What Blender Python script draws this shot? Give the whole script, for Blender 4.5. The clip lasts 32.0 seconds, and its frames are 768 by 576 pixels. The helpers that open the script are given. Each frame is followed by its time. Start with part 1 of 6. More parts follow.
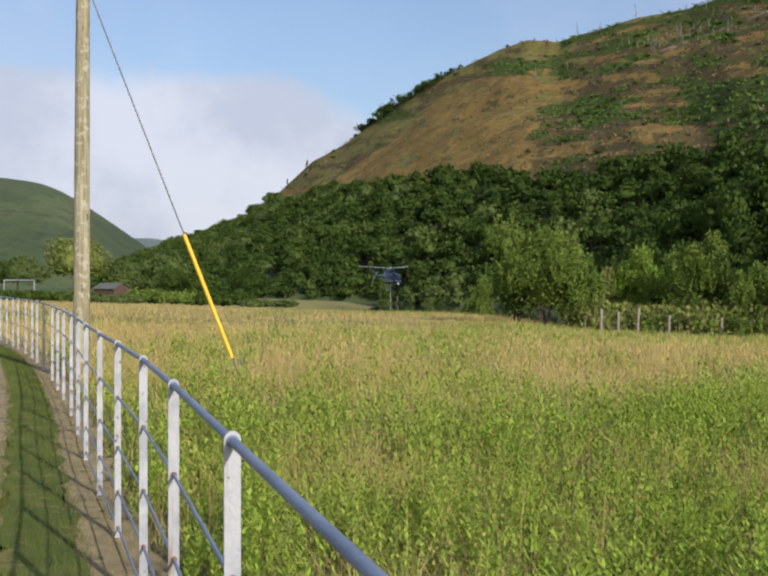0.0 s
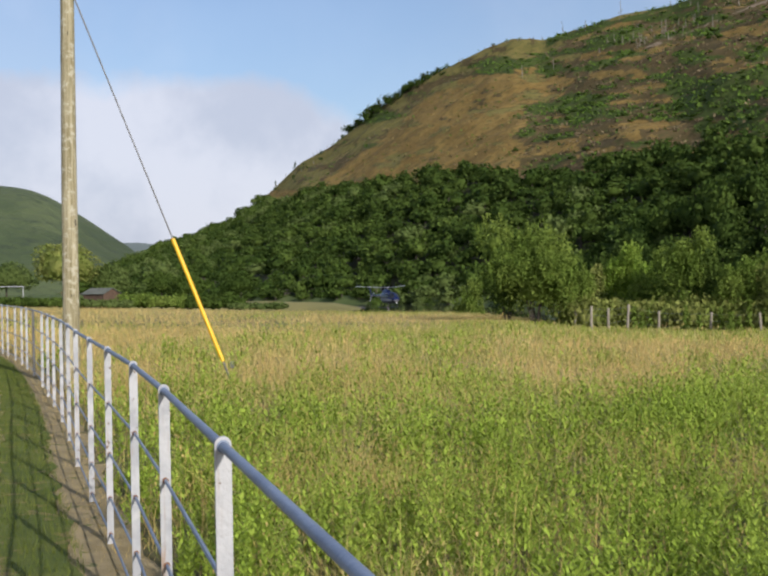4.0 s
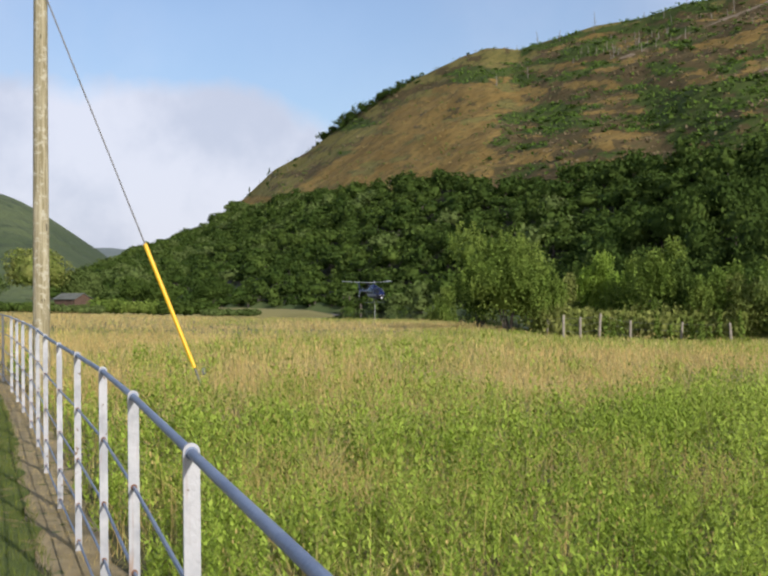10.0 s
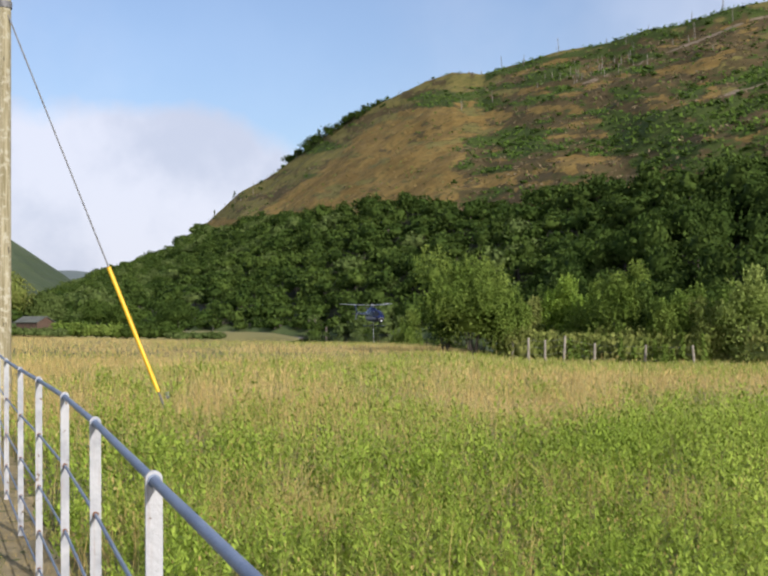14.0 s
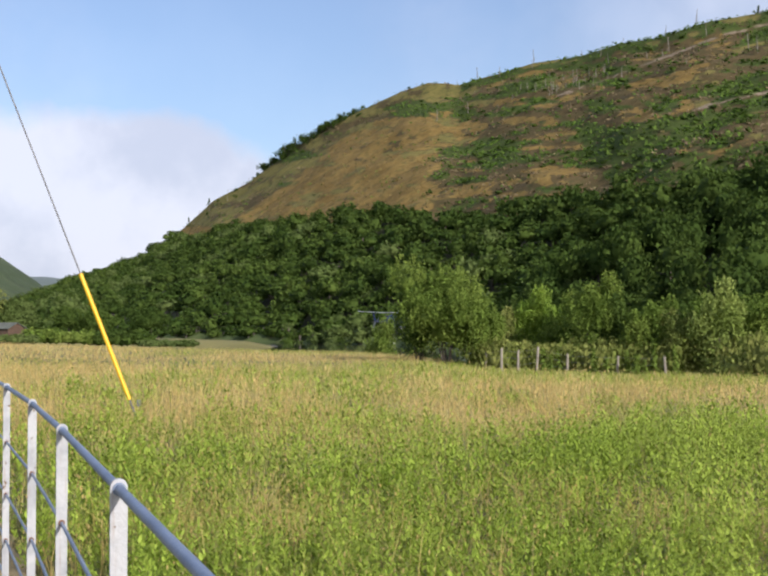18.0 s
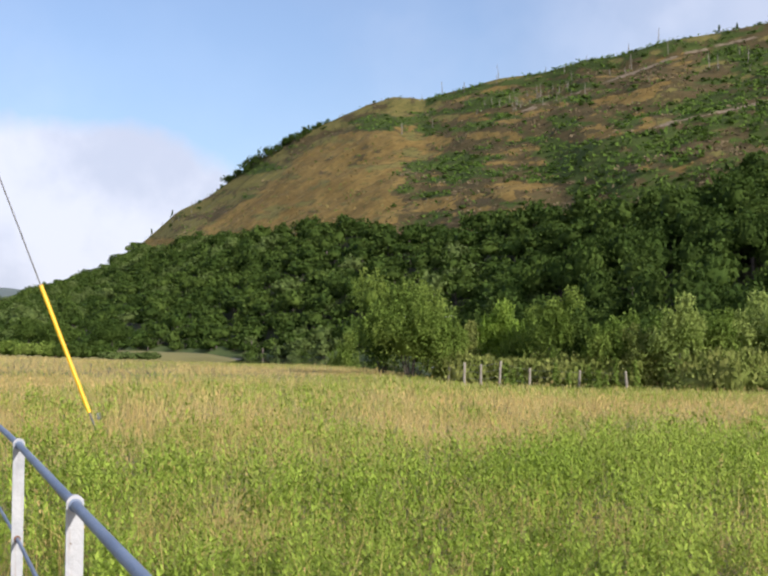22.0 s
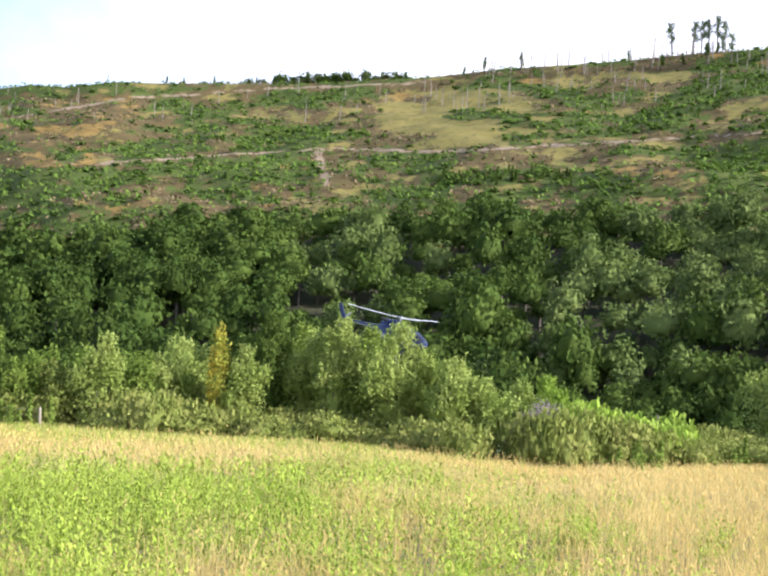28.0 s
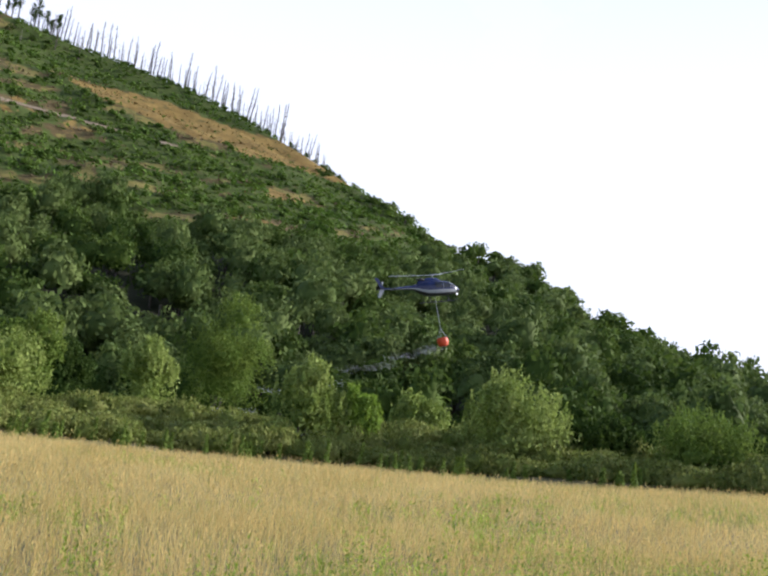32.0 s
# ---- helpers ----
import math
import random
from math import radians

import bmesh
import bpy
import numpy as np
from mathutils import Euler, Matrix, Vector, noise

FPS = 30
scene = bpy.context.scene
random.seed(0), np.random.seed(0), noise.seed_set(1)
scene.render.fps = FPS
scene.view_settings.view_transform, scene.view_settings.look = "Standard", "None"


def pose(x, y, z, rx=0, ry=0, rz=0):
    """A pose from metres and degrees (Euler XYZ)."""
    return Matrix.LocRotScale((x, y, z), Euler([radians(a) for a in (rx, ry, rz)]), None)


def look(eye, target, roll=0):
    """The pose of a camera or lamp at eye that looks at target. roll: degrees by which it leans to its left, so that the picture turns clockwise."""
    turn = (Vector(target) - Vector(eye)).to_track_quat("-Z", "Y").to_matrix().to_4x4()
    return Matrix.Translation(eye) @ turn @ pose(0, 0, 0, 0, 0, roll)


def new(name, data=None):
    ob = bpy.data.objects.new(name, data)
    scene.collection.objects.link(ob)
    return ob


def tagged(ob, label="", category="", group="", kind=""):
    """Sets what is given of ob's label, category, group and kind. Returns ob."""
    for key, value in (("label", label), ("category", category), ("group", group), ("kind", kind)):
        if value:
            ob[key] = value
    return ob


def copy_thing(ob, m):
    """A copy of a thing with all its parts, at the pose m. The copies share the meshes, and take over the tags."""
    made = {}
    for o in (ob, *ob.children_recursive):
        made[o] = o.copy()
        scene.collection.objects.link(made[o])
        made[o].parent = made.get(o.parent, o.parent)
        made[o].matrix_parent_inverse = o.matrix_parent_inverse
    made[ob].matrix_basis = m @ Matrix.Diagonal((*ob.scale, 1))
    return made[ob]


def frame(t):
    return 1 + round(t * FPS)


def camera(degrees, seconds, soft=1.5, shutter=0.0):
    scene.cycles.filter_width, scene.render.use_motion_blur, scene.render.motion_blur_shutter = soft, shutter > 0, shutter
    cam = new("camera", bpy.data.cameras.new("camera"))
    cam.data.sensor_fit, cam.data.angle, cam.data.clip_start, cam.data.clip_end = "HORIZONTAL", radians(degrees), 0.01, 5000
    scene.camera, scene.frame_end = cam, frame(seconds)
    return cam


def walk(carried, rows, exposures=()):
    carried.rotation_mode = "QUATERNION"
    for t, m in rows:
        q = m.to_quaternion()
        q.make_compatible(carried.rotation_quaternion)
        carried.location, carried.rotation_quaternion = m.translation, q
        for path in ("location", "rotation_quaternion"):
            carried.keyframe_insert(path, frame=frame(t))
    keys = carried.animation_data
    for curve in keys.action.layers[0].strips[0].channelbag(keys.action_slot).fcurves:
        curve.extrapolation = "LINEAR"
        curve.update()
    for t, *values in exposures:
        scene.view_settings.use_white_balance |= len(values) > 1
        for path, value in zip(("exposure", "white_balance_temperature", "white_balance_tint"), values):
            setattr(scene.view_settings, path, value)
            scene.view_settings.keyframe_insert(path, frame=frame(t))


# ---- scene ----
cam = camera(38.41, 32.0, soft=2.4)

# t, x, y, z, tilt, lean, turn
PATH = [
    (0, 0.0010, 0, 1.5260, 89.76, 0.01, -0.01),
    (0.5, 0.0015, 0, 1.5268, 89.91, -0.10, -0.28),
    (1, 0.0021, 0, 1.5276, 90.36, 0.03, -0.50),
    (1.5, 0.0026, 0, 1.5284, 90.77, -0.29, -0.67),
    (2, 0.0032, 0, 1.5292, 90.57, 0.29, -0.82),
    (2.5, 0.0037, 0, 1.5300, 89.87, 0.93, -0.50),
    (3, 0.0043, 0, 1.5301, 89.74, 0.97, -0.57),
    (3.5, 0.0048, 0, 1.5302, 89.77, 1.00, -0.50),
    (5.5, 0.0070, 0, 1.5307, 89.79, 0.64, -0.96),
    (6, 0.0083, 0, 1.5308, 89.86, 0.47, -1.18),
    (6.5, 0.0096, 0, 1.5309, 89.92, 0.31, -1.39),
    (7, 0.0109, 0, 1.5310, 89.90, 0.42, -1.67),
    (7.5, 0.0122, 0, 1.5308, 90.06, 0.69, -1.81),
    (8, 0.0135, 0, 1.5307, 89.86, 0.70, -1.82),
    (8.5, 0.0129, 0, 1.5305, 89.86, 0.10, -1.97),
    (9, 0.0123, 0, 1.5303, 89.89, 0.38, -2.10),
    (9.5, 0.0116, 0, 1.5302, 90.04, 0.39, -1.95),
    (10, 0.0110, 0, 1.5300, 90.15, 0.51, -1.92),
    (10.5, 0.0137, 0, 1.5305, 90.08, 0.52, -2.22),
    (11, 0.0165, 0, 1.5310, 90.11, 0.36, -2.26),
    (11.5, 0.0192, 0, 1.5315, 90.27, 0.28, -2.36),
    (12, 0.0220, 0, 1.5320, 90.32, 0.31, -2.57),
    (12.5, 0.0240, 0, 1.5360, 90.82, 0.29, -2.99),
    (13, 0.0190, 0, 1.5363, 91.22, 0.30, -3.10),
    (13.5, 0.0140, 0, 1.5367, 91.29, 0.57, -3.48),
    (14, 0.0138, 0, 1.5370, 91.32, 0.54, -3.71),
    (14.5, 0.0135, 0, 1.5372, 91.16, 0.62, -3.86),
    (16.5, 0.0245, 0, 1.5380, 91.45, 0.75, -4.48),
    (17, 0.0253, 0, 1.5375, 91.69, 0.31, -4.69),
    (17.5, 0.0260, 0, 1.5370, 91.73, -0.20, -4.82),
    (18, 0.0267, 0, 1.5365, 91.79, 0.08, -5.06),
    (18.5, 0.0275, 0, 1.5360, 91.71, 0.32, -5.17),
    (19, 0.0273, 0, 1.5370, 91.99, 0.30, -5.39),
    (19.5, 0.0272, 0, 1.5380, 92.03, 0.18, -5.61),
    (20, 0.0270, 0, 1.5390, 92.09, -0.04, -5.90),
    (20.5, 0.0325, 0, 1.5397, 92.24, 0.15, -6.17),
    (21, 0.0380, 0, 1.5405, 92.19, 0.39, -6.34),
    (21.5, 0.0355, 0, 1.5413, 92.31, -0.18, -6.72),
    (22, 0.0330, 0, 1.5420, 92.49, -0.24, -6.96),
    (22.5, 0.0370, 0, 1.5424, 92.40, -0.38, -7.10),
    (23, 0.0410, 0, 1.5428, 92.58, -0.61, -7.56),
    (23.5, 0.0480, 0, 1.5431, 92.61, -0.50, -8.27),
    (24, 0.0550, 0, 1.5435, 92.52, -0.73, -8.68),
    (24.5, 0.0565, 0, 1.5438, 93.16, -1.97, -12.98),
    (25, 0.0580, 0, 1.5440, 93.31, -2.41, -16.46),
    (25.5, 0.0580, 0, 1.5440, 93.59, -2.19, -19.86),
    (27.5, 0.0580, 0, 1.5440, 95.06, -3.49, -32.67),
    (28, 0.0580, 0, 1.5440, 95.55, -3.89, -36.43),
    (28.5, 0.0580, 0, 1.5440, 95.72, -4.45, -42.89),
    (29, 0.0580, 0, 1.5440, 95.19, -4.26, -48.52),
    (29.5, 0.0580, 0, 1.5440, 95.74, -4.30, -53.92),
    (30, 0.0580, 0, 1.5440, 96.04, -4.66, -57.77),
    (30.5, 0.0580, 0, 1.5440, 96.05, -4.56, -63.28),
    (31, 0.0580, 0, 1.5440, 96.59, -6.15, -70.14),
    (31.5, 0.0580, 0, 1.5440, 97.15, -7.02, -74.19),
    (32, 0.0580, 0, 1.5440, 98.06, -7.88, -78.92),
]
walk(cam, [(t, pose(x, y, z, a, b, c)) for t, x, y, z, a, b, c in PATH],
     exposures=[(0, -0.1, 6150, 14), (12, 0.01, 6150, 15), (19, 0.13, 6100, 16), (23.8, 0.27, 6100, 16), (25.2, 0.8, 6200, 16), (28, 1.2, 5950, 17), (30, 1.43, 5850, 19), (31, 1.26, 5850, 19), (32, 0.46, 5850, 16)])

# ---- sky and sun ----
SUN_BEARING, SUN_HEIGHT = 149.5, 24.0      # clockwise from +y, degrees
_b, _e = radians(SUN_BEARING), radians(SUN_HEIGHT)
TO_SUN = Vector((math.sin(_b) * math.cos(_e), math.cos(_b) * math.cos(_e), math.sin(_e)))
sun = new("sun", bpy.data.lights.new("sun", "SUN"))
sun.data.energy, sun.data.angle, sun.data.color = 4.6, radians(0.53), (1.0, 0.93, 0.81)
sun.matrix_basis = look(TO_SUN * 200, (0, 0, 0))


class Nodes:
    """A small writer of node trees."""

    def __init__(self, tree):
        self.tree = tree
        tree.nodes.clear()

    def add(self, kind, settings=None, **sockets):
        node = self.tree.nodes.new(kind)
        for key, value in (settings or {}).items():
            setattr(node, key, value)
        for key, value in sockets.items():
            self.put(node, key.replace("_", " "), value)
        return node

    def put(self, node, key, value):
        slot = node.inputs[int(key)] if key.isdigit() else node.inputs[key]
        if hasattr(value, "is_output"):
            self.tree.links.new(value, slot)
        else:
            slot.default_value = value

    def math(self, op, a, b=0.0, c=0.0):
        node = self.tree.nodes.new("ShaderNodeMath")
        node.operation = op
        for k, v in enumerate((a, b, c)):
            self.put(node, str(k), v)
        return node.outputs[0]

    def mix(self, fac, a, b):
        node = self.tree.nodes.new("ShaderNodeMix")
        node.data_type = "RGBA"
        for k, v in ((0, fac), (6, a), (7, b)):
            self.put(node, str(k), v)
        return node.outputs[2]

    def noise(self, vector, scale, detail=3.0, rough=0.55):
        node = self.add("ShaderNodeTexNoise", Scale=scale, Detail=detail, Roughness=rough)
        if vector is not None:
            self.put(node, "Vector", vector)
        return node.outputs["Fac"]

    def step(self, value, low, high):
        node = self.add("ShaderNodeMapRange", {"interpolation_type": "SMOOTHSTEP"})
        for k, v in (("Value", value), ("From Min", low), ("From Max", high)):
            self.put(node, k, v)
        return node.outputs[0]


def build_world():
    world = bpy.data.worlds.new("sky")
    scene.world = world
    world.use_nodes = True
    n = Nodes(world.node_tree)
    sky = n.add("ShaderNodeTexSky", {"sky_type": "NISHITA", "sun_disc": False, "sun_elevation": radians(SUN_HEIGHT),
                                     "sun_rotation": radians(SUN_BEARING), "air_density": 1.0, "dust_density": 2.2, "ozone_density": 1.2})
    way = n.add("ShaderNodeTexCoord").outputs["Generated"]
    xyz = n.add("ShaderNodeSeparateXYZ", Vector=way)
    x, y, z = xyz.outputs
    ahead = n.math("MAXIMUM", y, 0.05)
    u, v = n.math("DIVIDE", x, ahead), n.math("DIVIDE", z, ahead)
    # a bank of cumulus low over the valley
    du = n.math("DIVIDE", n.math("ABSOLUTE", n.math("ADD", u, 0.34)), 0.36)
    dv = n.math("DIVIDE", n.math("ABSOLUTE", v), 0.192)
    far = n.math("POWER", n.math("ADD", n.math("POWER", du, 4.0), n.math("POWER", dv, 4.0)), 0.25)
    puff = n.math("ADD", n.math("MULTIPLY", n.math("SUBTRACT", n.noise(way, 7.0, 5.0, 0.5), 0.5), 0.42), n.math("MULTIPLY", n.math("SUBTRACT", n.noise(way, 22.0, 4.0, 0.55), 0.5), 0.12))
    edge = n.math("ADD", far, puff)
    bank = n.math("MULTIPLY", n.step(edge, 1.06, 0.93), n.math("GREATER_THAN", y, 0.05))
    thin = n.math("MULTIPLY", n.step(n.noise(way, 3.0, 5.0, 0.6), 0.40, 0.75), 0.2)
    cover = n.math("MAXIMUM", n.math("MULTIPLY", bank, 0.9), n.math("ADD", thin, 0.08))
    # a bright veil of high cloud over the sun's half of the sky
    sunward = n.math("ADD", n.math("MULTIPLY", x, math.sin(_b)), n.math("MULTIPLY", y, math.cos(_b)))
    wisp = n.math("MULTIPLY", n.math("SUBTRACT", n.noise(way, 2.5, 5.0, 0.6), 0.5), 0.5)
    veil = n.math("MULTIPLY", n.step(n.math("ADD", sunward, wisp), -0.85, -0.3), n.step(z, 0.8, 0.3))
    cover = n.math("MAXIMUM", cover, n.math("MULTIPLY", veil, 0.92))
    shade = n.math("MAXIMUM", n.step(n.noise(way, 7.0, 5.0), 0.4, 0.62), veil)
    white = n.mix(shade, (5.7, 6.05, 6.8, 1), (7.5, 7.65, 8.1, 1))
    clear = n.add("ShaderNodeMix", {"data_type": "RGBA", "blend_type": "MULTIPLY"})
    for k, value in (("0", 1.0), ("6", sky.outputs[0]), ("7", (1.32, 1.36, 1.42, 1))):
        n.put(clear, k, value)
    colour = n.mix(cover, clear.outputs[2], white)
    back = n.add("ShaderNodeBackground", Color=colour, Strength=0.108)
    out = n.add("ShaderNodeOutputWorld")
    world.node_tree.links.new(back.outputs[0], out.inputs[0])


build_world()


# ---- materials ----
def material(name, base, other, scale=3.0, fine=40.0, rough=0.8, metal=0.0, bump=0.2, bump_scale=None, deep=0.05, leaf=0.0, island=0.0, spots=None, low=0.35, high=0.65):
    """Two colours mixed by coarse and fine noise at real size; leaf: share of light let through; island: brightness spread from piece to piece."""
    m = bpy.data.materials.new(name)
    m.use_nodes = True
    n = Nodes(m.node_tree)
    at = n.add("ShaderNodeNewGeometry")
    coord = n.add("ShaderNodeTexCoord").outputs["Object"]
    coarse = n.noise(coord, scale, 4.0)
    grain = n.noise(coord, fine, 3.0)
    fac = n.math("ADD", n.math("MULTIPLY", n.step(coarse, low, high), 0.7), n.math("MULTIPLY", grain, 0.3))
    colour = n.mix(fac, (*base, 1), (*other, 1))
    if spots:
        stain = n.step(n.noise(coord, spots[1], 5.0, 0.65), spots[2], spots[2] + 0.08)
        colour = n.mix(stain, colour, (*spots[0], 1))
    if island:
        bright = n.math("ADD", 1 - island / 2, n.math("MULTIPLY", at.outputs["Random Per Island"], island))
        colour = n.add("ShaderNodeMix", {"data_type": "RGBA", "blend_type": "MULTIPLY"})
        n.put(colour, "0", 1.0)
        n.put(colour, "6", n.mix(fac, (*base, 1), (*other, 1)))
        grey = n.add("ShaderNodeCombineColor", Red=bright, Green=bright, Blue=bright)
        n.put(colour, "7", grey.outputs[0])
        colour = colour.outputs[2]
    bsdf = n.add("ShaderNodeBsdfPrincipled", Roughness=rough, Metallic=metal)
    n.put(bsdf, "Base Color", colour)
    bsdf.inputs["Specular IOR Level"].default_value = 0.12 if leaf else 0.4
    if bump:
        relief = n.add("ShaderNodeBump", Strength=bump, Distance=deep)
        n.put(relief, "Height", n.noise(coord, bump_scale or fine, 4.0))
        n.put(bsdf, "Normal", relief.outputs[0])
    surface = bsdf.outputs[0]
    if leaf:
        glow = n.add("ShaderNodeBsdfTranslucent")
        n.put(glow, "Color", colour)
        both = n.add("ShaderNodeMixShader", Fac=leaf)
        n.tree.links.new(bsdf.outputs[0], both.inputs[1])
        n.tree.links.new(glow.outputs[0], both.inputs[2])
        surface = both.outputs[0]
    out = n.add("ShaderNodeOutputMaterial")
    n.tree.links.new(surface, out.inputs[0])
    return m


M = {}
M["meadow"] = material("meadow_ground", (0.085, 0.085, 0.028), (0.20, 0.165, 0.075), 0.12, 6.0, 0.95, bump=0.6)
M["straw"] = material("straw_grass", (0.56, 0.40, 0.135), (0.72, 0.555, 0.225), 0.3, 8.0, 0.8, bump=0, leaf=0.38, island=0.45)
M["green"] = material("green_grass", (0.225, 0.30, 0.036), (0.38, 0.43, 0.082), 0.3, 8.0, 0.7, bump=0, leaf=0.34, island=0.75)
M["pale"] = material("pale_green_grass", (0.41, 0.38, 0.13), (0.54, 0.47, 0.21), 0.3, 8.0, 0.8, bump=0, leaf=0.4, island=0.6)
M["nettle"] = material("nettle_leaf", (0.235, 0.335, 0.038), (0.40, 0.485, 0.082), 0.5, 8.0, 0.6, bump=0, leaf=0.30, island=0.8)
M["lawn"] = material("mown_lawn", (0.08, 0.115, 0.014), (0.15, 0.175, 0.032), 3.0, 40.0, 0.95, bump=0.8, spots=((0.25, 0.20, 0.075), 4.0, 0.56))
M["earth"] = material("dry_earth", (0.30, 0.235, 0.115), (0.44, 0.345, 0.185), 4.0, 60.0, 0.95, bump=0.8, spots=((0.12, 0.145, 0.035), 5.0, 0.57))
M["turf"] = material("verge_turf", (0.085, 0.12, 0.018), (0.16, 0.185, 0.036), 2.0, 30.0, 0.9, bump=0, leaf=0.2, island=0.6)
M["dry_slope"] = material("dry_slope_grass", (0.145, 0.094, 0.03), (0.25, 0.178, 0.058), 0.11, 1.1, 0.95, bump=1.0, bump_scale=0.6, spots=((0.095, 0.10, 0.03), 0.13, 0.53))
M["bracken"] = material("bracken_slope", (0.055, 0.085, 0.018), (0.09, 0.12, 0.028), 0.1, 1.0, 0.95, bump=1.0, bump_scale=0.5, spots=((0.12, 0.10, 0.04), 0.18, 0.60))
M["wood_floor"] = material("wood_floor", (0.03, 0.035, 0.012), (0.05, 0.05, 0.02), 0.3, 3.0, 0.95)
M["far_hill"] = material("far_hill_grass", (0.045, 0.068, 0.028), (0.09, 0.115, 0.048), 0.02, 0.25, 0.95, bump=1.0, bump_scale=0.06, deep=6.0, spots=((0.042, 0.06, 0.028), 0.05, 0.56))
M["oak"] = material("oak_leaf", (0.035, 0.066, 0.011), (0.076, 0.117, 0.021), 0.12, 2.0, 0.8, bump=0, leaf=0.3, island=0.45)
M["ash"] = material("ash_leaf", (0.052, 0.090, 0.014), (0.100, 0.146, 0.028), 0.12, 2.0, 0.8, bump=0, leaf=0.3, island=0.45)
M["birch"] = material("birch_leaf", (0.085, 0.128, 0.03), (0.145, 0.19, 0.055), 0.12, 2.0, 0.8, bump=0, leaf=0.3, island=0.45)
M["willow"] = material("willow_leaf", (0.195, 0.265, 0.05), (0.33, 0.39, 0.108), 0.5, 4.0, 0.75, bump=0, leaf=0.36, island=0.5)
M["bright"] = material("bright_leaf", (0.18, 0.28, 0.035), (0.28, 0.38, 0.06), 0.4, 4.0, 0.6, bump=0, leaf=0.35, island=0.6)
M["bramble"] = material("bramble_leaf", (0.15, 0.20, 0.038), (0.275, 0.285, 0.08), 0.6, 4.0, 0.7, bump=0, leaf=0.32, island=0.6)
M["orange"] = material("turning_leaf", (0.42, 0.33, 0.04), (0.25, 0.30, 0.05), 1.2, 4.0, 0.6, bump=0, leaf=0.35, island=0.7)
M["twig"] = material("grey_twig", (0.20, 0.17, 0.16), (0.30, 0.25, 0.24), 2.0, 20.0, 0.9, bump=0)
M["bark"] = material("bark", (0.07, 0.058, 0.045), (0.125, 0.105, 0.085), 2.0, 20.0, 0.95)
M["dead"] = material("bleached_wood", (0.17, 0.15, 0.12), (0.27, 0.24, 0.20), 0.5, 5.0, 0.9, bump=0)
M["white_paint"] = material("old_white_paint", (0.34, 0.345, 0.355), (0.43, 0.435, 0.44), 6.0, 90.0, 0.5, bump=0.15, spots=((0.28, 0.16, 0.08), 5.0, 0.64))
M["rail_paint"] = material("rail_blue_grey_paint", (0.15, 0.19, 0.27), (0.22, 0.27, 0.36), 5.0, 80.0, 0.45, bump=0.1, spots=((0.20, 0.13, 0.09), 7.0, 0.70))
M["rust"] = material("rust", (0.16, 0.07, 0.03), (0.26, 0.12, 0.05), 30.0, 150.0, 0.9)
M["shrub"] = material("field_bush_leaf", (0.11, 0.175, 0.026), (0.205, 0.265, 0.05), 0.4, 4.0, 0.75, bump=0, leaf=0.32, island=0.5)
M["yellow"] = material("yellow_plastic", (0.75, 0.42, 0.01), (0.82, 0.50, 0.02), 4.0, 60.0, 0.4, bump=0.05)
M["steel"] = material("galvanised_steel", (0.12, 0.12, 0.12), (0.20, 0.20, 0.20), 10.0, 80.0, 0.6, metal=0.2)
M["post_wood"] = material("grey_fence_wood", (0.24, 0.21, 0.16), (0.36, 0.32, 0.26), 2.0, 40.0, 0.9)
M["olive"] = material("olive_grass", (0.16, 0.145, 0.04), (0.245, 0.215, 0.068), 0.09, 1.0, 0.95, bump=1.0, bump_scale=0.6, spots=((0.11, 0.12, 0.035), 0.2, 0.56))
M["water"] = material("river_water", (0.03, 0.032, 0.026), (0.05, 0.05, 0.04), 0.2, 3.0, 0.05, bump=0)
M["gravel"] = material("grey_gravel", (0.10, 0.095, 0.085), (0.17, 0.16, 0.145), 0.3, 6.0, 0.95)
M["brick_shed"] = material("brown_boards", (0.085, 0.055, 0.036), (0.13, 0.08, 0.055), 1.0, 20.0, 0.9)
M["fern"] = material("bracken_frond", (0.06, 0.115, 0.016), (0.115, 0.175, 0.03), 0.15, 2.0, 0.8, bump=0, leaf=0.25, island=0.7)
M["brush"] = material("dry_brush", (0.12, 0.09, 0.05), (0.20, 0.155, 0.09), 0.15, 2.0, 0.9, bump=0, leaf=0.1, island=0.8)
M["heli_blue"] = material("blue_paint", (0.008, 0.015, 0.06), (0.012, 0.02, 0.08), 2.0, 30.0, 0.25, bump=0)
M["heli_white"] = material("white_gloss_paint", (0.30, 0.31, 0.33), (0.37, 0.38, 0.40), 2.0, 30.0, 0.3, bump=0)
M["heli_dark"] = material("dark_grey_paint", (0.03, 0.03, 0.035), (0.05, 0.05, 0.055), 2.0, 30.0, 0.4, bump=0)
M["blade"] = material("grey_blade_paint", (0.42, 0.43, 0.45), (0.50, 0.51, 0.53), 2.0, 30.0, 0.4, bump=0)
M["glass"] = material("tinted_canopy", (0.012, 0.014, 0.018), (0.02, 0.024, 0.03), 2.0, 30.0, 0.06, bump=0)
M["bucket"] = material("orange_red_fabric", (0.60, 0.055, 0.012), (0.70, 0.09, 0.02), 3.0, 20.0, 0.55, bump=0.2)
# bramble leaf again, a fresher green with sunlight put into the colour
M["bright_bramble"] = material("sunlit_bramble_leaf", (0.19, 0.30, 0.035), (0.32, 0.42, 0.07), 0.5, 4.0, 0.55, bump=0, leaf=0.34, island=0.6)
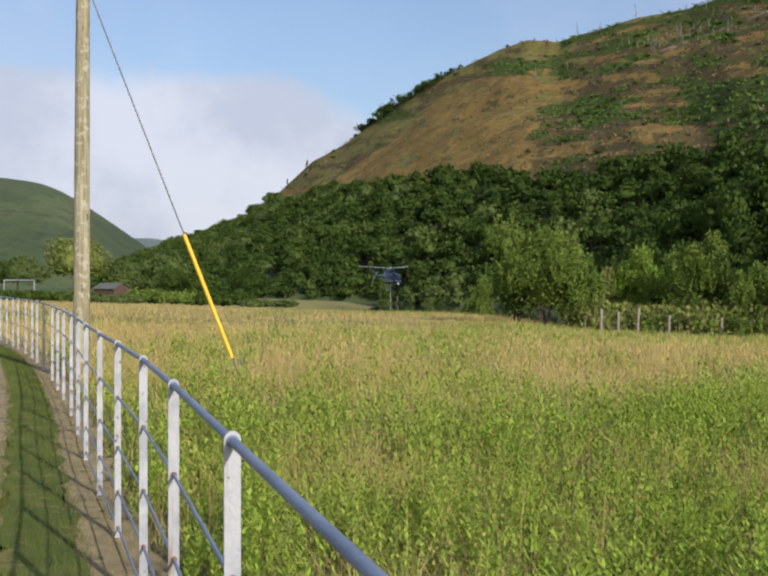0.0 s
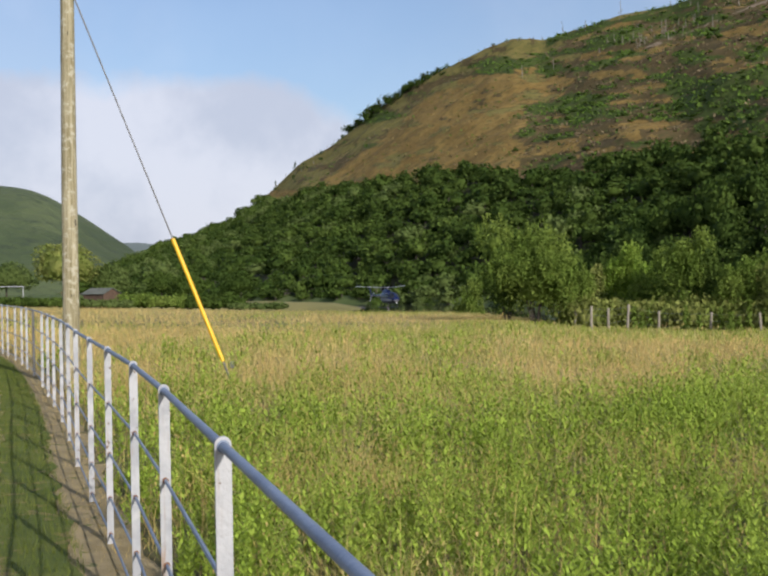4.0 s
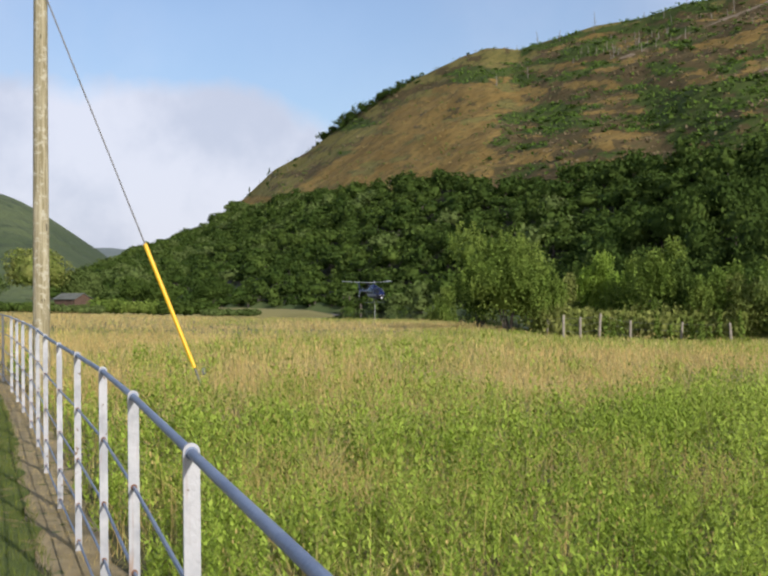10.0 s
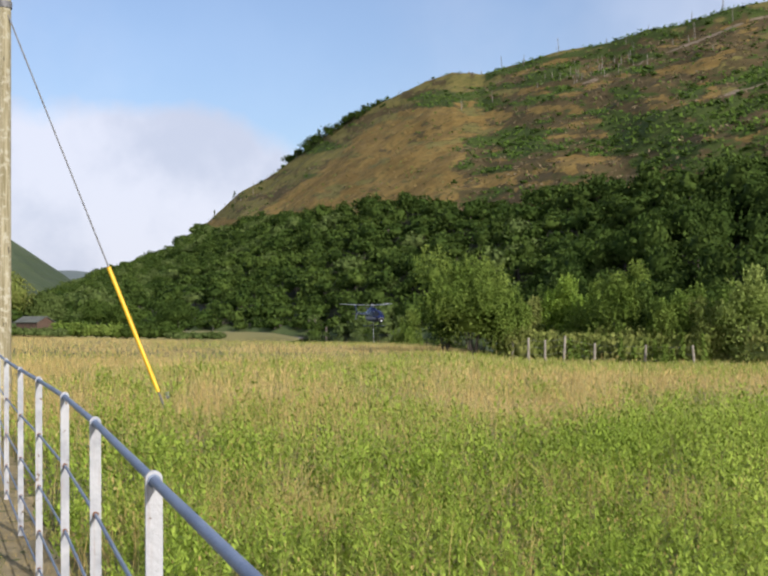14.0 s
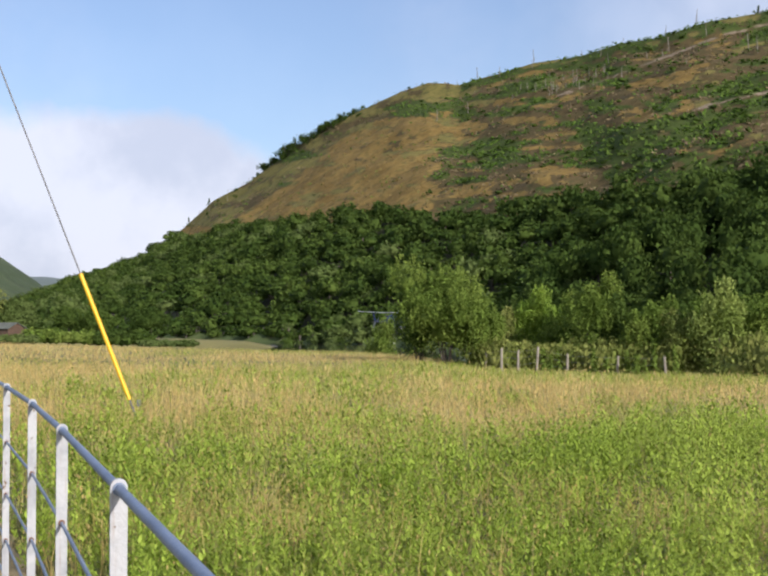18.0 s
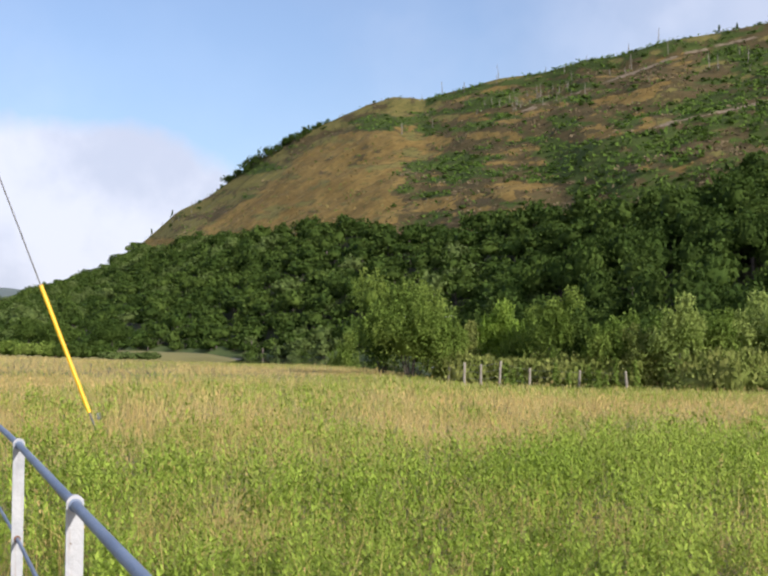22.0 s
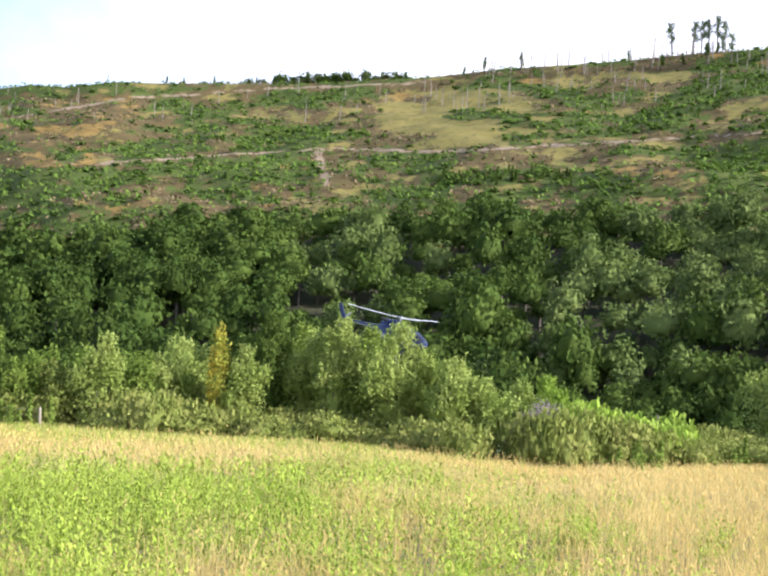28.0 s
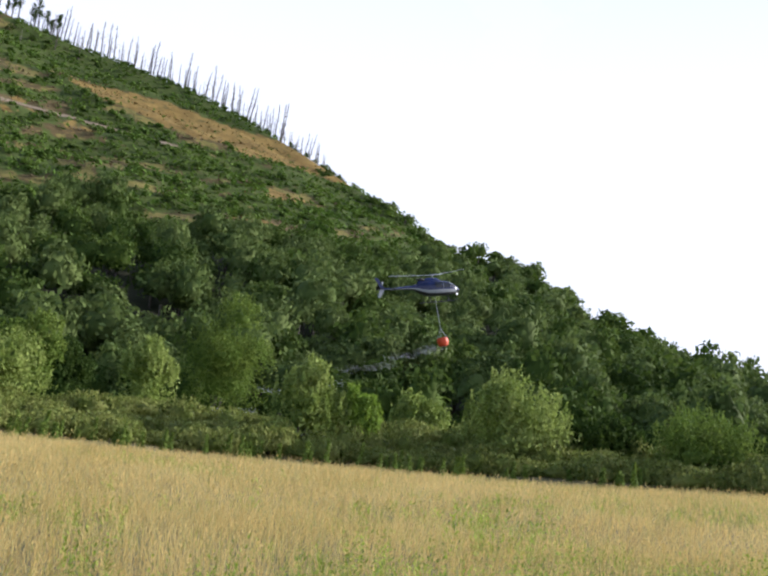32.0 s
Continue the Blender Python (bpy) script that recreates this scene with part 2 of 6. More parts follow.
M["spray"] = material("water_spray", (0.80, 0.82, 0.84), (0.88, 0.90, 0.92), 3.0, 20.0, 0.2, bump=0, leaf=0.5)
M["roof_grey"] = material("mossy_roof", (0.10, 0.11, 0.085), (0.16, 0.165, 0.135), 1.0, 20.0, 0.85)


def pole_wood():
    """Weathered softwood: long vertical grain, pale lichen and dark checks."""
    m = bpy.data.materials.new("weathered_pole")
    m.use_nodes = True
    n = Nodes(m.node_tree)
    coord = n.add("ShaderNodeTexCoord").outputs["Object"]
    long = n.add("ShaderNodeMapping", Vector=coord, Scale=(30.0, 30.0, 1.1)).outputs[0]
    grain = n.noise(long, 1.0, 6.0, 0.65)
    colour = n.mix(n.step(grain, 0.35, 0.68), (0.20, 0.17, 0.085, 1), (0.42, 0.38, 0.25, 1))
    lichen = n.step(n.noise(coord, 9.0, 6.0, 0.7), 0.52, 0.60)
    colour = n.mix(n.math("MULTIPLY", lichen, 0.7), colour, (0.50, 0.47, 0.36, 1))
    check = n.step(n.noise(n.add("ShaderNodeMapping", Vector=coord, Scale=(9.0, 9.0, 2.2)).outputs[0], 1.0, 3.0, 0.6), 0.66, 0.70)
    colour = n.mix(check, colour, (0.06, 0.05, 0.03, 1))
    bsdf = n.add("ShaderNodeBsdfPrincipled", Roughness=0.9)
    n.put(bsdf, "Base Color", colour)
    relief = n.add("ShaderNodeBump", Strength=0.7, Distance=0.02)
    n.put(relief, "Height", grain)
    n.put(bsdf, "Normal", relief.outputs[0])
    n.tree.links.new(bsdf.outputs[0], n.add("ShaderNodeOutputMaterial").inputs[0])
    return m


M["pole"] = pole_wood()


def post_paint():
    """Old white gloss on flat iron: grey dirt and rust that has run down."""
    m = bpy.data.materials.new("old_white_paint")
    m.use_nodes = True
    n = Nodes(m.node_tree)
    at = n.add("ShaderNodeNewGeometry").outputs["Position"]
    coat = n.mix(n.step(n.noise(at, 7.0, 5.0, 0.6), 0.38, 0.62), (0.32, 0.33, 0.345, 1), (0.44, 0.445, 0.45, 1))
    run = n.noise(n.add("ShaderNodeMapping", Vector=at, Scale=(34.0, 34.0, 2.2)).outputs[0], 1.0, 4.0, 0.6)
    coat = n.mix(n.math("MULTIPLY", n.step(run, 0.57, 0.72), 0.75), coat, (0.27, 0.16, 0.075, 1))
    coat = n.mix(n.step(n.noise(at, 26.0, 3.0), 0.66, 0.70), coat, (0.16, 0.11, 0.07, 1))
    bsdf = n.add("ShaderNodeBsdfPrincipled", Roughness=0.55)
    n.put(bsdf, "Base Color", coat)
    relief = n.add("ShaderNodeBump", Strength=0.3, Distance=0.01)
    n.put(relief, "Height", n.noise(at, 60.0, 4.0))
    n.put(bsdf, "Normal", relief.outputs[0])
    n.tree.links.new(bsdf.outputs[0], n.add("ShaderNodeOutputMaterial").inputs[0])
    return m


M["post_paint"] = post_paint()


def slope_cover():
    """Heath with dry grass, bracken, olive grass and bare soil, each where the slope carries it, with ragged edges."""
    m = bpy.data.materials.new("hill_cover")
    m.use_nodes = True
    n = Nodes(m.node_tree)
    at = n.add("ShaderNodeTexCoord").outputs["Object"]
    wide, fine, tiny = n.noise(at, 0.09, 5.0, 0.6), n.noise(at, 0.45, 5.0, 0.65), n.noise(at, 1.6, 3.0)
    tone = n.math("ADD", n.math("MULTIPLY", n.step(wide, 0.35, 0.65), 0.5), n.math("MULTIPLY", n.step(fine, 0.3, 0.7), 0.5))
    share = n.add("ShaderNodeAttribute", {"attribute_name": "cover"})
    rgb = n.add("ShaderNodeSeparateColor", Color=share.outputs["Color"])
    ragged = n.math("ADD", n.math("MULTIPLY", n.math("SUBTRACT", fine, 0.5), 1.3), n.math("MULTIPLY", n.math("SUBTRACT", tiny, 0.5), 0.7))
    colour = n.mix(tone, (0.070, 0.058, 0.023, 1), (0.130, 0.092, 0.042, 1))
    for weight, low, high in ((rgb.outputs[0], (0.155, 0.099, 0.030, 1), (0.285, 0.195, 0.060, 1)), (rgb.outputs[2], (0.125, 0.118, 0.034, 1), (0.225, 0.185, 0.058, 1)),
                              (rgb.outputs[1], (0.043, 0.066, 0.015, 1), (0.085, 0.112, 0.026, 1)), (share.outputs["Alpha"], (0.20, 0.155, 0.105, 1), (0.28, 0.22, 0.155, 1))):
        here = n.step(n.math("ADD", weight, ragged), 0.36, 0.64)
        colour = n.mix(here, colour, n.mix(tone, low, high))
    tuft = n.math("MULTIPLY", n.step(n.noise(at, 0.3, 4.0, 0.7), 0.53, 0.62), 0.6)
    colour = n.mix(tuft, colour, (0.07, 0.072, 0.026, 1))
    bsdf = n.add("ShaderNodeBsdfPrincipled", Roughness=0.95)
    bsdf.inputs["Specular IOR Level"].default_value = 0.1
    n.put(bsdf, "Base Color", colour)
    relief = n.add("ShaderNodeBump", Strength=1.0, Distance=0.35)
    n.put(relief, "Height", n.math("ADD", fine, n.math("MULTIPLY", tiny, 0.4)))
    n.put(bsdf, "Normal", relief.outputs[0])
    n.tree.links.new(bsdf.outputs[0], n.add("ShaderNodeOutputMaterial").inputs[0])
    return m


M["hill_cover"] = slope_cover()
# slope colour paled and greyed to paint in the haze of distance
M["distant"] = material("haze_tinted_slope", (0.13, 0.16, 0.15), (0.17, 0.20, 0.18), 0.01, 0.1, 0.95, bump=0)


# ---- mesh helpers ----
def mesh_np(name, verts, faces, mats, index=None, smooth=False):
    """One mesh from arrays: verts (n, 3), faces (m, k)."""
    verts, faces = np.asarray(verts, np.float32).reshape(-1, 3), np.asarray(faces, np.int32)
    me = bpy.data.meshes.new(name)
    k = faces.shape[1]
    me.vertices.add(len(verts))
    me.vertices.foreach_set("co", verts.ravel())
    me.loops.add(faces.size)
    me.loops.foreach_set("vertex_index", faces.ravel())
    me.polygons.add(len(faces))
    me.polygons.foreach_set("loop_start", np.arange(0, faces.size, k, dtype=np.int32))
    for m in (mats if isinstance(mats, (list, tuple)) else [mats]):
        me.materials.append(m)
    if index is not None:
        me.polygons.foreach_set("material_index", np.asarray(index, np.int32))
    if smooth:
        me.polygons.foreach_set("use_smooth", np.ones(len(faces), bool))
    me.update()
    me.validate()
    return me


def part(name, bm, mat, parent=None, label="", smooth=True):
    """Links a bmesh as one mesh object under a thing or a part."""
    me = bpy.data.meshes.new(name)
    bm.normal_update()
    bm.to_mesh(me)
    bm.free()
    me.materials.append(mat)
    if smooth:
        me.polygons.foreach_set("use_smooth", np.ones(len(me.polygons), bool))
        me.set_sharp_from_angle(angle=radians(40))
    ob = new(name, me)
    ob.parent = parent
    return tagged(ob, label)


def part_np(name, me, parent=None, label=""):
    ob = new(name, me)
    ob.parent = parent
    return tagged(ob, label)


def empty(name, label="", category="", group="", kind="", at=None):
    ob = new(name)
    ob.empty_display_size = 0.2
    if at is not None:
        ob.matrix_basis = at
    return tagged(ob, label, category, group, kind)


def add_box(bm, cx, cy, cz, sx, sy, sz, bevel=0.0, m=None):
    made = bmesh.ops.create_cube(bm, size=1.0)["verts"]
    bmesh.ops.scale(bm, vec=(sx, sy, sz), verts=made)
    if bevel:
        edges = list({e for v in made for e in v.link_edges})
        out = bmesh.ops.bevel(bm, geom=edges, offset=bevel, segments=2, affect="EDGES", profile=0.5)
        made = list({v for f in out["faces"] for v in f.verts} | {v for v in made if v.is_valid})
    bmesh.ops.translate(bm, vec=(cx, cy, cz), verts=made)
    if m is not None:
        bmesh.ops.transform(bm, matrix=m, verts=made)
    return made


def add_tube(bm, a, b, ra, rb=None, sides=10, cap=True):
    """A tapered round bar from a to b."""
    rb = ra if rb is None else rb
    a, b = Vector(a), Vector(b)
    turn = (b - a).to_track_quat("Z", "Y").to_matrix()
    rings = []
    for p, r in ((a, ra), (b, rb)):
        rings.append([bm.verts.new(p + turn @ Vector((r * math.cos(k * math.tau / sides), r * math.sin(k * math.tau / sides), 0))) for k in range(sides)])
    for k in range(sides):
        bm.faces.new((rings[0][k], rings[0][(k + 1) % sides], rings[1][(k + 1) % sides], rings[1][k]))
    if cap:
        bm.faces.new(rings[0][::-1])
        bm.faces.new(rings[1])


def add_loft(bm, sections, cap=True):
    """Skin over rings of equal count."""
    rings = [[bm.verts.new(p) for p in ring] for ring in sections]
    n = len(rings[0])
    for r0, r1 in zip(rings, rings[1:]):
        for k in range(n):
            bm.faces.new((r0[k], r0[(k + 1) % n], r1[(k + 1) % n], r1[k]))
    if cap:
        bm.faces.new(rings[0][::-1])
        bm.faces.new(rings[-1])


# ---- the lie of the land: bearings in degrees, positive to the left of +y ----
G_AZ = [-180, -130, -98, -84, -69, -55, -45, -35, -20, -11, -7, -3, 7, 19, 60, 180]
G_EDGE = [60, 60, 60, 65, 65, 60, 52, 60, 58, 58, 70, 95, 110, 110, 110, 60]
G_RISE = [0, 1, 1.5, 0.3, -0.6, -0.9, -1.4, -1.1, -1.15, -1.05, -0.83, -1.08, -1.03, -0.15, 0, 0]
H_AZ = [-180, -150, -125, -110, -98, -88, -80, -70, -55, -40, -20, -8, 0, 6, 10, 14, 18, 30, 180]
H_BASE = [150, 150, 140, 130, 120, 122, 125, 128, 130, 135, 165, 225, 270, 305, 335, 365, 380, 400, 150]
R_AZ = [-115, -105, -97.5, -93.5, -88.4, -85.7, -83, -80.4, -77.6, -75.4, -72.3, -69.2, -66.5, -63.4, -60, -55.9, -51.8, -46.9, -41.4, -37, -30.5, -25, -21.5, -19, -17.2, -15.4, -12.9, -10.5, -8.95, -8.4, -7.4, -6, -4, -2.2, -0.2, 0.6, 2.1, 3.7, 5.5, 7.2, 8.9, 10.4, 11.4, 13.6, 16]
R_EL = [2.0, 3.3, 4.3, 5.3, 7.4, 9.0, 9.75, 10.5, 12.1, 12.85, 14.2, 15.3, 16.2, 16.75, 17.2, 18.0, 17.85, 17.45, 16.98, 16.3, 15.55, 15.0, 14.65, 14.05, 13.88, 13.42, 13.12, 12.5, 12.1, 12.22, 12.28, 11.85, 10.95, 10.1, 8.85, 8.2, 7.1, 6.25, 4.6, 3.2, 2.45, 1.95, 1.6, 0.6, -0.2]
R_FAR = [(-115, 230), (-97, 260), (-88, 290), (-80, 330), (-66, 390), (-52, 420), (-20, 480), (-5, 610), (6, 720), (14, 800), (20, 820)]
W_AZ = [-120, -81, -76, -70, -65, -58, -50, -45, -40, -33.5, -30, -26.2, -24, -21.3, -17.4, -13, -10.3, -7.5, -4.9, -2.9, 1.85, 5.2, 6.2, 7.4, 8.9, 11.4, 13.6, 16]
W_EL = [20, 11.0, 10.5, 10.8, 10.9, 10.7, 10.9, 10.9, 10.6, 10.1, 9.9, 9.5, 8.7, 8.0, 7.55, 7.2, 6.8, 6.5, 6.85, 6.45, 5.65, 4.85, 5.2, 4.6, 3.9, 2.7, 1.7, 0.6]


def polar(az, r):
    a = np.radians(az)
    return -np.sin(a) * r, np.cos(a) * r


def ground_z(x, y):
    """Height of the meadow, the river bed and the plain."""
    x, y = np.asarray(x, float), np.asarray(y, float)
    az, r = np.degrees(np.arctan2(-x, y)), np.hypot(x, y)
    edge, rise = np.interp(az, G_AZ, G_EDGE), np.interp(az, G_AZ, G_RISE)
    z = rise * np.clip((r - 4) / (edge - 4), 0, 1.15)
    right = np.interp(az, [-130, -98, -80, -66, -55, -40], [1.5, 1.6, 1.9, 1.9, 1.0, 0.0])
    z = z + right * np.clip((r - edge) / 10, 0, 1)
    wet = np.interp(az, [-12, -8, -4, 12, 22], [0, 0.4, 1, 1, 0])
    base = np.interp(az, H_AZ, H_BASE)
    dip = np.clip((r - edge - 3) / 12, 0, 1) * np.clip((base - 4 - r) / 14, 0, 1)
    return z - 7.0 * wet * dip * (dip > 0)


def ridge(az):
    far = np.interp(az, [p[0] for p in R_FAR], [p[1] for p in R_FAR])
    return far, 1.53 + far * np.tan(np.radians(np.interp(az, R_AZ, R_EL)))


def hill_z(az, s):
    """Radius and height on the hillside; s runs from 0 at the foot to 1 on the ridge."""
    az, s = np.asarray(az, float), np.asarray(s, float)
    base, (far, top) = np.interp(az, H_AZ, H_BASE), ridge(az)
    foot = ground_z(*polar(az, base)) - 1.0
    r = base + (far - base) * s
    up = np.where(s < 0.92, s * 0.985, 0.9062 + 0.0938 * np.sin(np.clip((s - 0.92) / 0.08, 0, 1) * np.pi / 2))
    up = np.where(s > 1, 1 - 1.3 * np.clip(s - 1, 0, None) ** 1.2, up)
    return r, foot + (top - foot) * up


def wood_limit(az):
    """How far up the slope the closed wood reaches."""
    el = np.interp(az, W_AZ, W_EL)
    s = np.linspace(0, 1, 60)
    out = np.zeros(len(az))
    for k, (a, e) in enumerate(zip(az, el)):
        r, z = hill_z(np.full(60, a), s)
        seen = np.degrees(np.arctan2(z + 9.0 - 1.53, r))
        out[k] = np.interp(e, np.maximum.accumulate(seen), s)
    return out


rng = np.random.default_rng(7)


def bumps(x, y, size, seed=0.0):
    """Smooth noise over the plan, about -1 to 1."""
    return np.array([noise.noise(Vector((a / size + seed, b / size - seed, seed * 1.7))) for a, b in zip(np.ravel(x), np.ravel(y))]).reshape(np.shape(x))


def build_ground():
    radii = np.concatenate([[0.01], np.arange(1.5, 12, 1.5), np.arange(12, 60, 3), np.arange(60, 420, 6), [450, 520, 700, 1000, 1600, 2600, 4200]])
    az = np.arange(-180, 180, 1.5)
    A, R = np.meshgrid(az, radii)
    x, y = polar(A, R)
    z = ground_z(x, y) + 0.04 * bumps(x, y, 2.5, 3.1) * (R > 5)
    z = np.where(R > 430, -4.0, z)
    nr, na = A.shape
    i = np.arange(nr - 1)[:, None] * na + np.arange(na)[None, :]
    j = np.arange(nr - 1)[:, None] * na + (np.arange(na)[None, :] + 1) % na
    faces = np.stack([i, j, j + na, i + na], -1).reshape(-1, 4)[:, ::-1]
    me = mesh_np("ground", np.stack([x, y, z], -1), faces, [M["meadow"], M["bracken"]], ((R > np.interp(A, G_AZ, G_EDGE) + 1.0) & (A < 25))[:-1].ravel(), smooth=True)
    tagged(new("ground", me), "rough hay meadow ground falling gently to a river", "ground", kind="structure")


build_ground()


def build_hill():
    az = np.arange(-114, 15.9, 0.2)
    s = np.concatenate([np.linspace(0, 1, 150), [1.03, 1.1, 1.25, 1.5]])
    A, S = np.meshgrid(az, s)
    r, z = hill_z(A, S)
    x, y = polar(A, r)
    rough = bumps(x, y, 26, 1.3) * 3.2 + bumps(x, y, 9, 5.2) * 0.9
    rough = rough + np.interp(A, [-32, -26, -10, -6], [0, 4.5, 4.5, 0]) * bumps(np.radians(A) * 480 - S * 60, S * 90, 42, 4.0)
    z = z + rough * np.clip(S * 5, 0, 1) * np.clip((1 - S) * 6, 0.12, 1) * (S <= 1)
    el = np.degrees(np.arctan2(z - 1.53, r))
    limit = wood_limit(az)[None, :]
    run_x, run_y = np.radians(A) * 330, (el - 6) * 14.0
    tilt_y = run_y + 0.10 * run_x
    patch = 0.8 * bumps(run_x, tilt_y * 2.0, 26, 9.0) + 0.75 * bumps(run_x, tilt_y * 2.4, 10, 2.0) + 0.3 * bumps(run_x, tilt_y * 2.0, 4, 6.0) + 0.12 * rng.normal(size=x.shape)
    other = 0.8 * bumps(run_x, tilt_y * 2.2, 14, 17.0) + 0.5 * bumps(run_x, tilt_y * 2.2, 5, 27.0) + 0.2 * rng.normal(size=x.shape)
    # 0 wood floor, 1 dry grass, 2 heath, 3 bracken, 4 soil, 5 olive grass
    # low values past the nose add dark bracken, partly painting in the slope's shade
    lush = np.interp(A, [-75, -58, -46, -30, -20, -12, -10], [-0.35, -0.2, -0.02, -0.04, -0.02, 0.14, 0.34])
    kind = np.where(patch > lush, 3, np.where(other > np.interp(A, [-60, -45, -18, -11], [0.1, -0.1, -0.15, -0.1]), 2, 1))
    # the bare ochre face at the hill's nose, and the thin birch scrub round it
    top = np.interp(A, [-10, -8.7, -4.9, -2.8, -0.6, 1.85, 3], [10.5, 10.8, 10.4, 9.5, 7.5, 5.8, 5.0])
    side = np.interp(el, [6.6, 8.5, 10.8], [-7.4, -8.6, -9.8])
    face = (A > side + 1.6 * patch + 1.2 * other) & (el < top + 0.35 * other)
    nose = (A > -9.8 + 1.4 * patch + 1.4 * other) & (A > -12.5) & ~face & (el >= top + 0.35 * other)
    kind = np.where(face, np.where(patch > 0.62, 3, np.where(other > 0.55, 2, np.where(other < -0.35, 5, 1))), kind)
    kind = np.where(nose, np.where(patch > 0.12, 3, np.where(other > 0.1, 2, 5)), kind)
    ridge_el = np.interp(A, R_AZ, R_EL)
    kind = np.where((A < -9) & (A > -24) & (el > ridge_el - 0.35 - 0.25 * patch), np.where(other > 0.25, 5, 3), kind)
    meadow = (((A + 39.5) / 5.0) ** 2 + ((el - 14.4) / 1.7) ** 2 < 1 + 0.9 * patch) & (patch < 0.35)
    kind = np.where(meadow, 5, kind)
    kind = np.where((kind == 1) & (A < -18) & (bumps(run_x, run_y, 30, 33.0) > np.interp(A, [-34, -20], [-0.25, 0.2])), 5, kind)
    run = (A + 60) / -20.0
    tongue = (run > 0) & (run < 1.02) & (np.abs(el - (15.7 - 2.9 * run)) < (0.75 * (1 - 0.45 * run) + 0.25 * patch) * np.clip(run * 4, 0.1, 1))
    kind = np.where(tongue, 1, kind)
    green = (A < -57) & (el > 16.4 - 0.17 * (-57 - A)) & ~tongue
    kind = np.where(green, 3, kind)
    scar = (np.abs(A + 32.4 - 0.35 * (el - 11.5)) < 0.12 + 0.3 * other) & (el > 10.6) & (el < 12.3)
    kind = np.where(scar, 4, kind)
    # two forest tracks cut along the slope
    low_track = np.interp(A, [-70, -60, -55, -51, -45, -38.6, -33.4, -27.8, -20.7], [13.2, 13.9, 14.1, 13.85, 13.4, 12.75, 12.6, 11.8, 10.55])
    high_track = np.interp(A, [-37.5, -35.5, -29.5, -22.1, -16, -12], [16.2, 16.0, 15.3, 14.0, 12.1, 10.9])
    lane = (np.abs(el - low_track) < 0.062) & (A < -20.7) & (A > -66) | (np.abs(el - high_track) < 0.055) & (A < -14) & (A > -37.5)
    kind = np.where(lane, 4, kind)
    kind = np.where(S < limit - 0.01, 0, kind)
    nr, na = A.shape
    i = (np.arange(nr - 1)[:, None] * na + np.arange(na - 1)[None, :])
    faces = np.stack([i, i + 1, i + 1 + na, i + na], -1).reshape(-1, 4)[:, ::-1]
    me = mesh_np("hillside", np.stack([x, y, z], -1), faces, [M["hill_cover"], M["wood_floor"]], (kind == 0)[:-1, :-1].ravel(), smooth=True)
    cover = np.zeros((*A.shape, 4), np.float32)
    for k, slot in ((1, 0), (3, 1), (5, 2), (4, 3)):
        w = np.pad((kind == k).astype(float), 1, mode="edge")
        cover[..., slot] = (w[1:-1, 1:-1] * 2 + w[:-2, 1:-1] + w[2:, 1:-1] + w[1:-1, :-2] + w[1:-1, 2:]) / 6
    me.color_attributes.new("cover", "FLOAT_COLOR", "POINT").data.foreach_set("color", cover.ravel())
    tagged(new("hillside", me), "steep hillside of dry grass, heath and bracken above woods", "hill", kind="structure")
    return A, S, x, y, z, el, kind


HILL = build_hill()


def on_hill(az, el):
    """The point of the slope seen at a bearing and height angle."""
    A, S, X, Y, Z, EL, K = HILL
    j = int(np.clip(round((az + 114) / 0.2), 0, A.shape[1] - 1))
    rows = np.maximum.accumulate(EL[:150, j])
    i = min(148, max(0, int(np.searchsorted(rows, el)) - 1))
    f = float(np.clip((el - rows[i]) / (rows[i + 1] - rows[i] + 1e-9), 0, 1))
    p = [g[i, j] * (1 - f) + g[i + 1, j] * f for g in (X, Y, Z)]
    return Vector([float(c) for c in p])


def build_far_hills():
    """The rounded green hill that closes the valley, and one beyond with haze painted into its pale colour."""
    for name, far, a0, a1, prof, label in (
            ("far_hill", 900, 11.3, 40, ([11.3, 12.4, 13.3, 14.5, 15.5, 16.3, 17, 17.8, 19.2, 22, 28, 40], [1.2, 2.05, 2.66, 3.52, 4.22, 4.68, 4.98, 5.15, 5.26, 5.2, 4.3, 0.5]), "smooth green hill across the valley"),
            ("distant_hill", 2200, 5, 20, ([5, 9, 12, 14, 20], [1.6, 2.0, 2.25, 2.2, 1.5]), "distant hill at the valley head, haze put into its pale colour")):
        az = np.linspace(a0, a1, 70)
        s = np.linspace(0, 1.4, 24)
        A, S = np.meshgrid(az, s)
        top = far * np.tan(np.radians(np.interp(A, *prof)))
        r = far * (0.72 + 0.28 * S)
        z = -5 + (top + 5) * np.sin(np.clip(S, 0, 2) * np.pi / 2)
        x, y = polar(A, r)
        z += bumps(x, y, far / 12, 4.4) * far * 0.004 * np.clip(1 - abs(S - 0.5), 0, 1)
        nr, na = A.shape
        i = (np.arange(nr - 1)[:, None] * na + np.arange(na - 1)[None, :])
        faces = np.stack([i, i + 1, i + 1 + na, i + na], -1).reshape(-1, 4)[:, ::-1]
        me = mesh_np(name, np.stack([x, y, z], -1), faces, M["far_hill" if far < 1000 else "distant"], smooth=True)
        tagged(new(name, me), label, "hill", kind="structure")


build_far_hills()


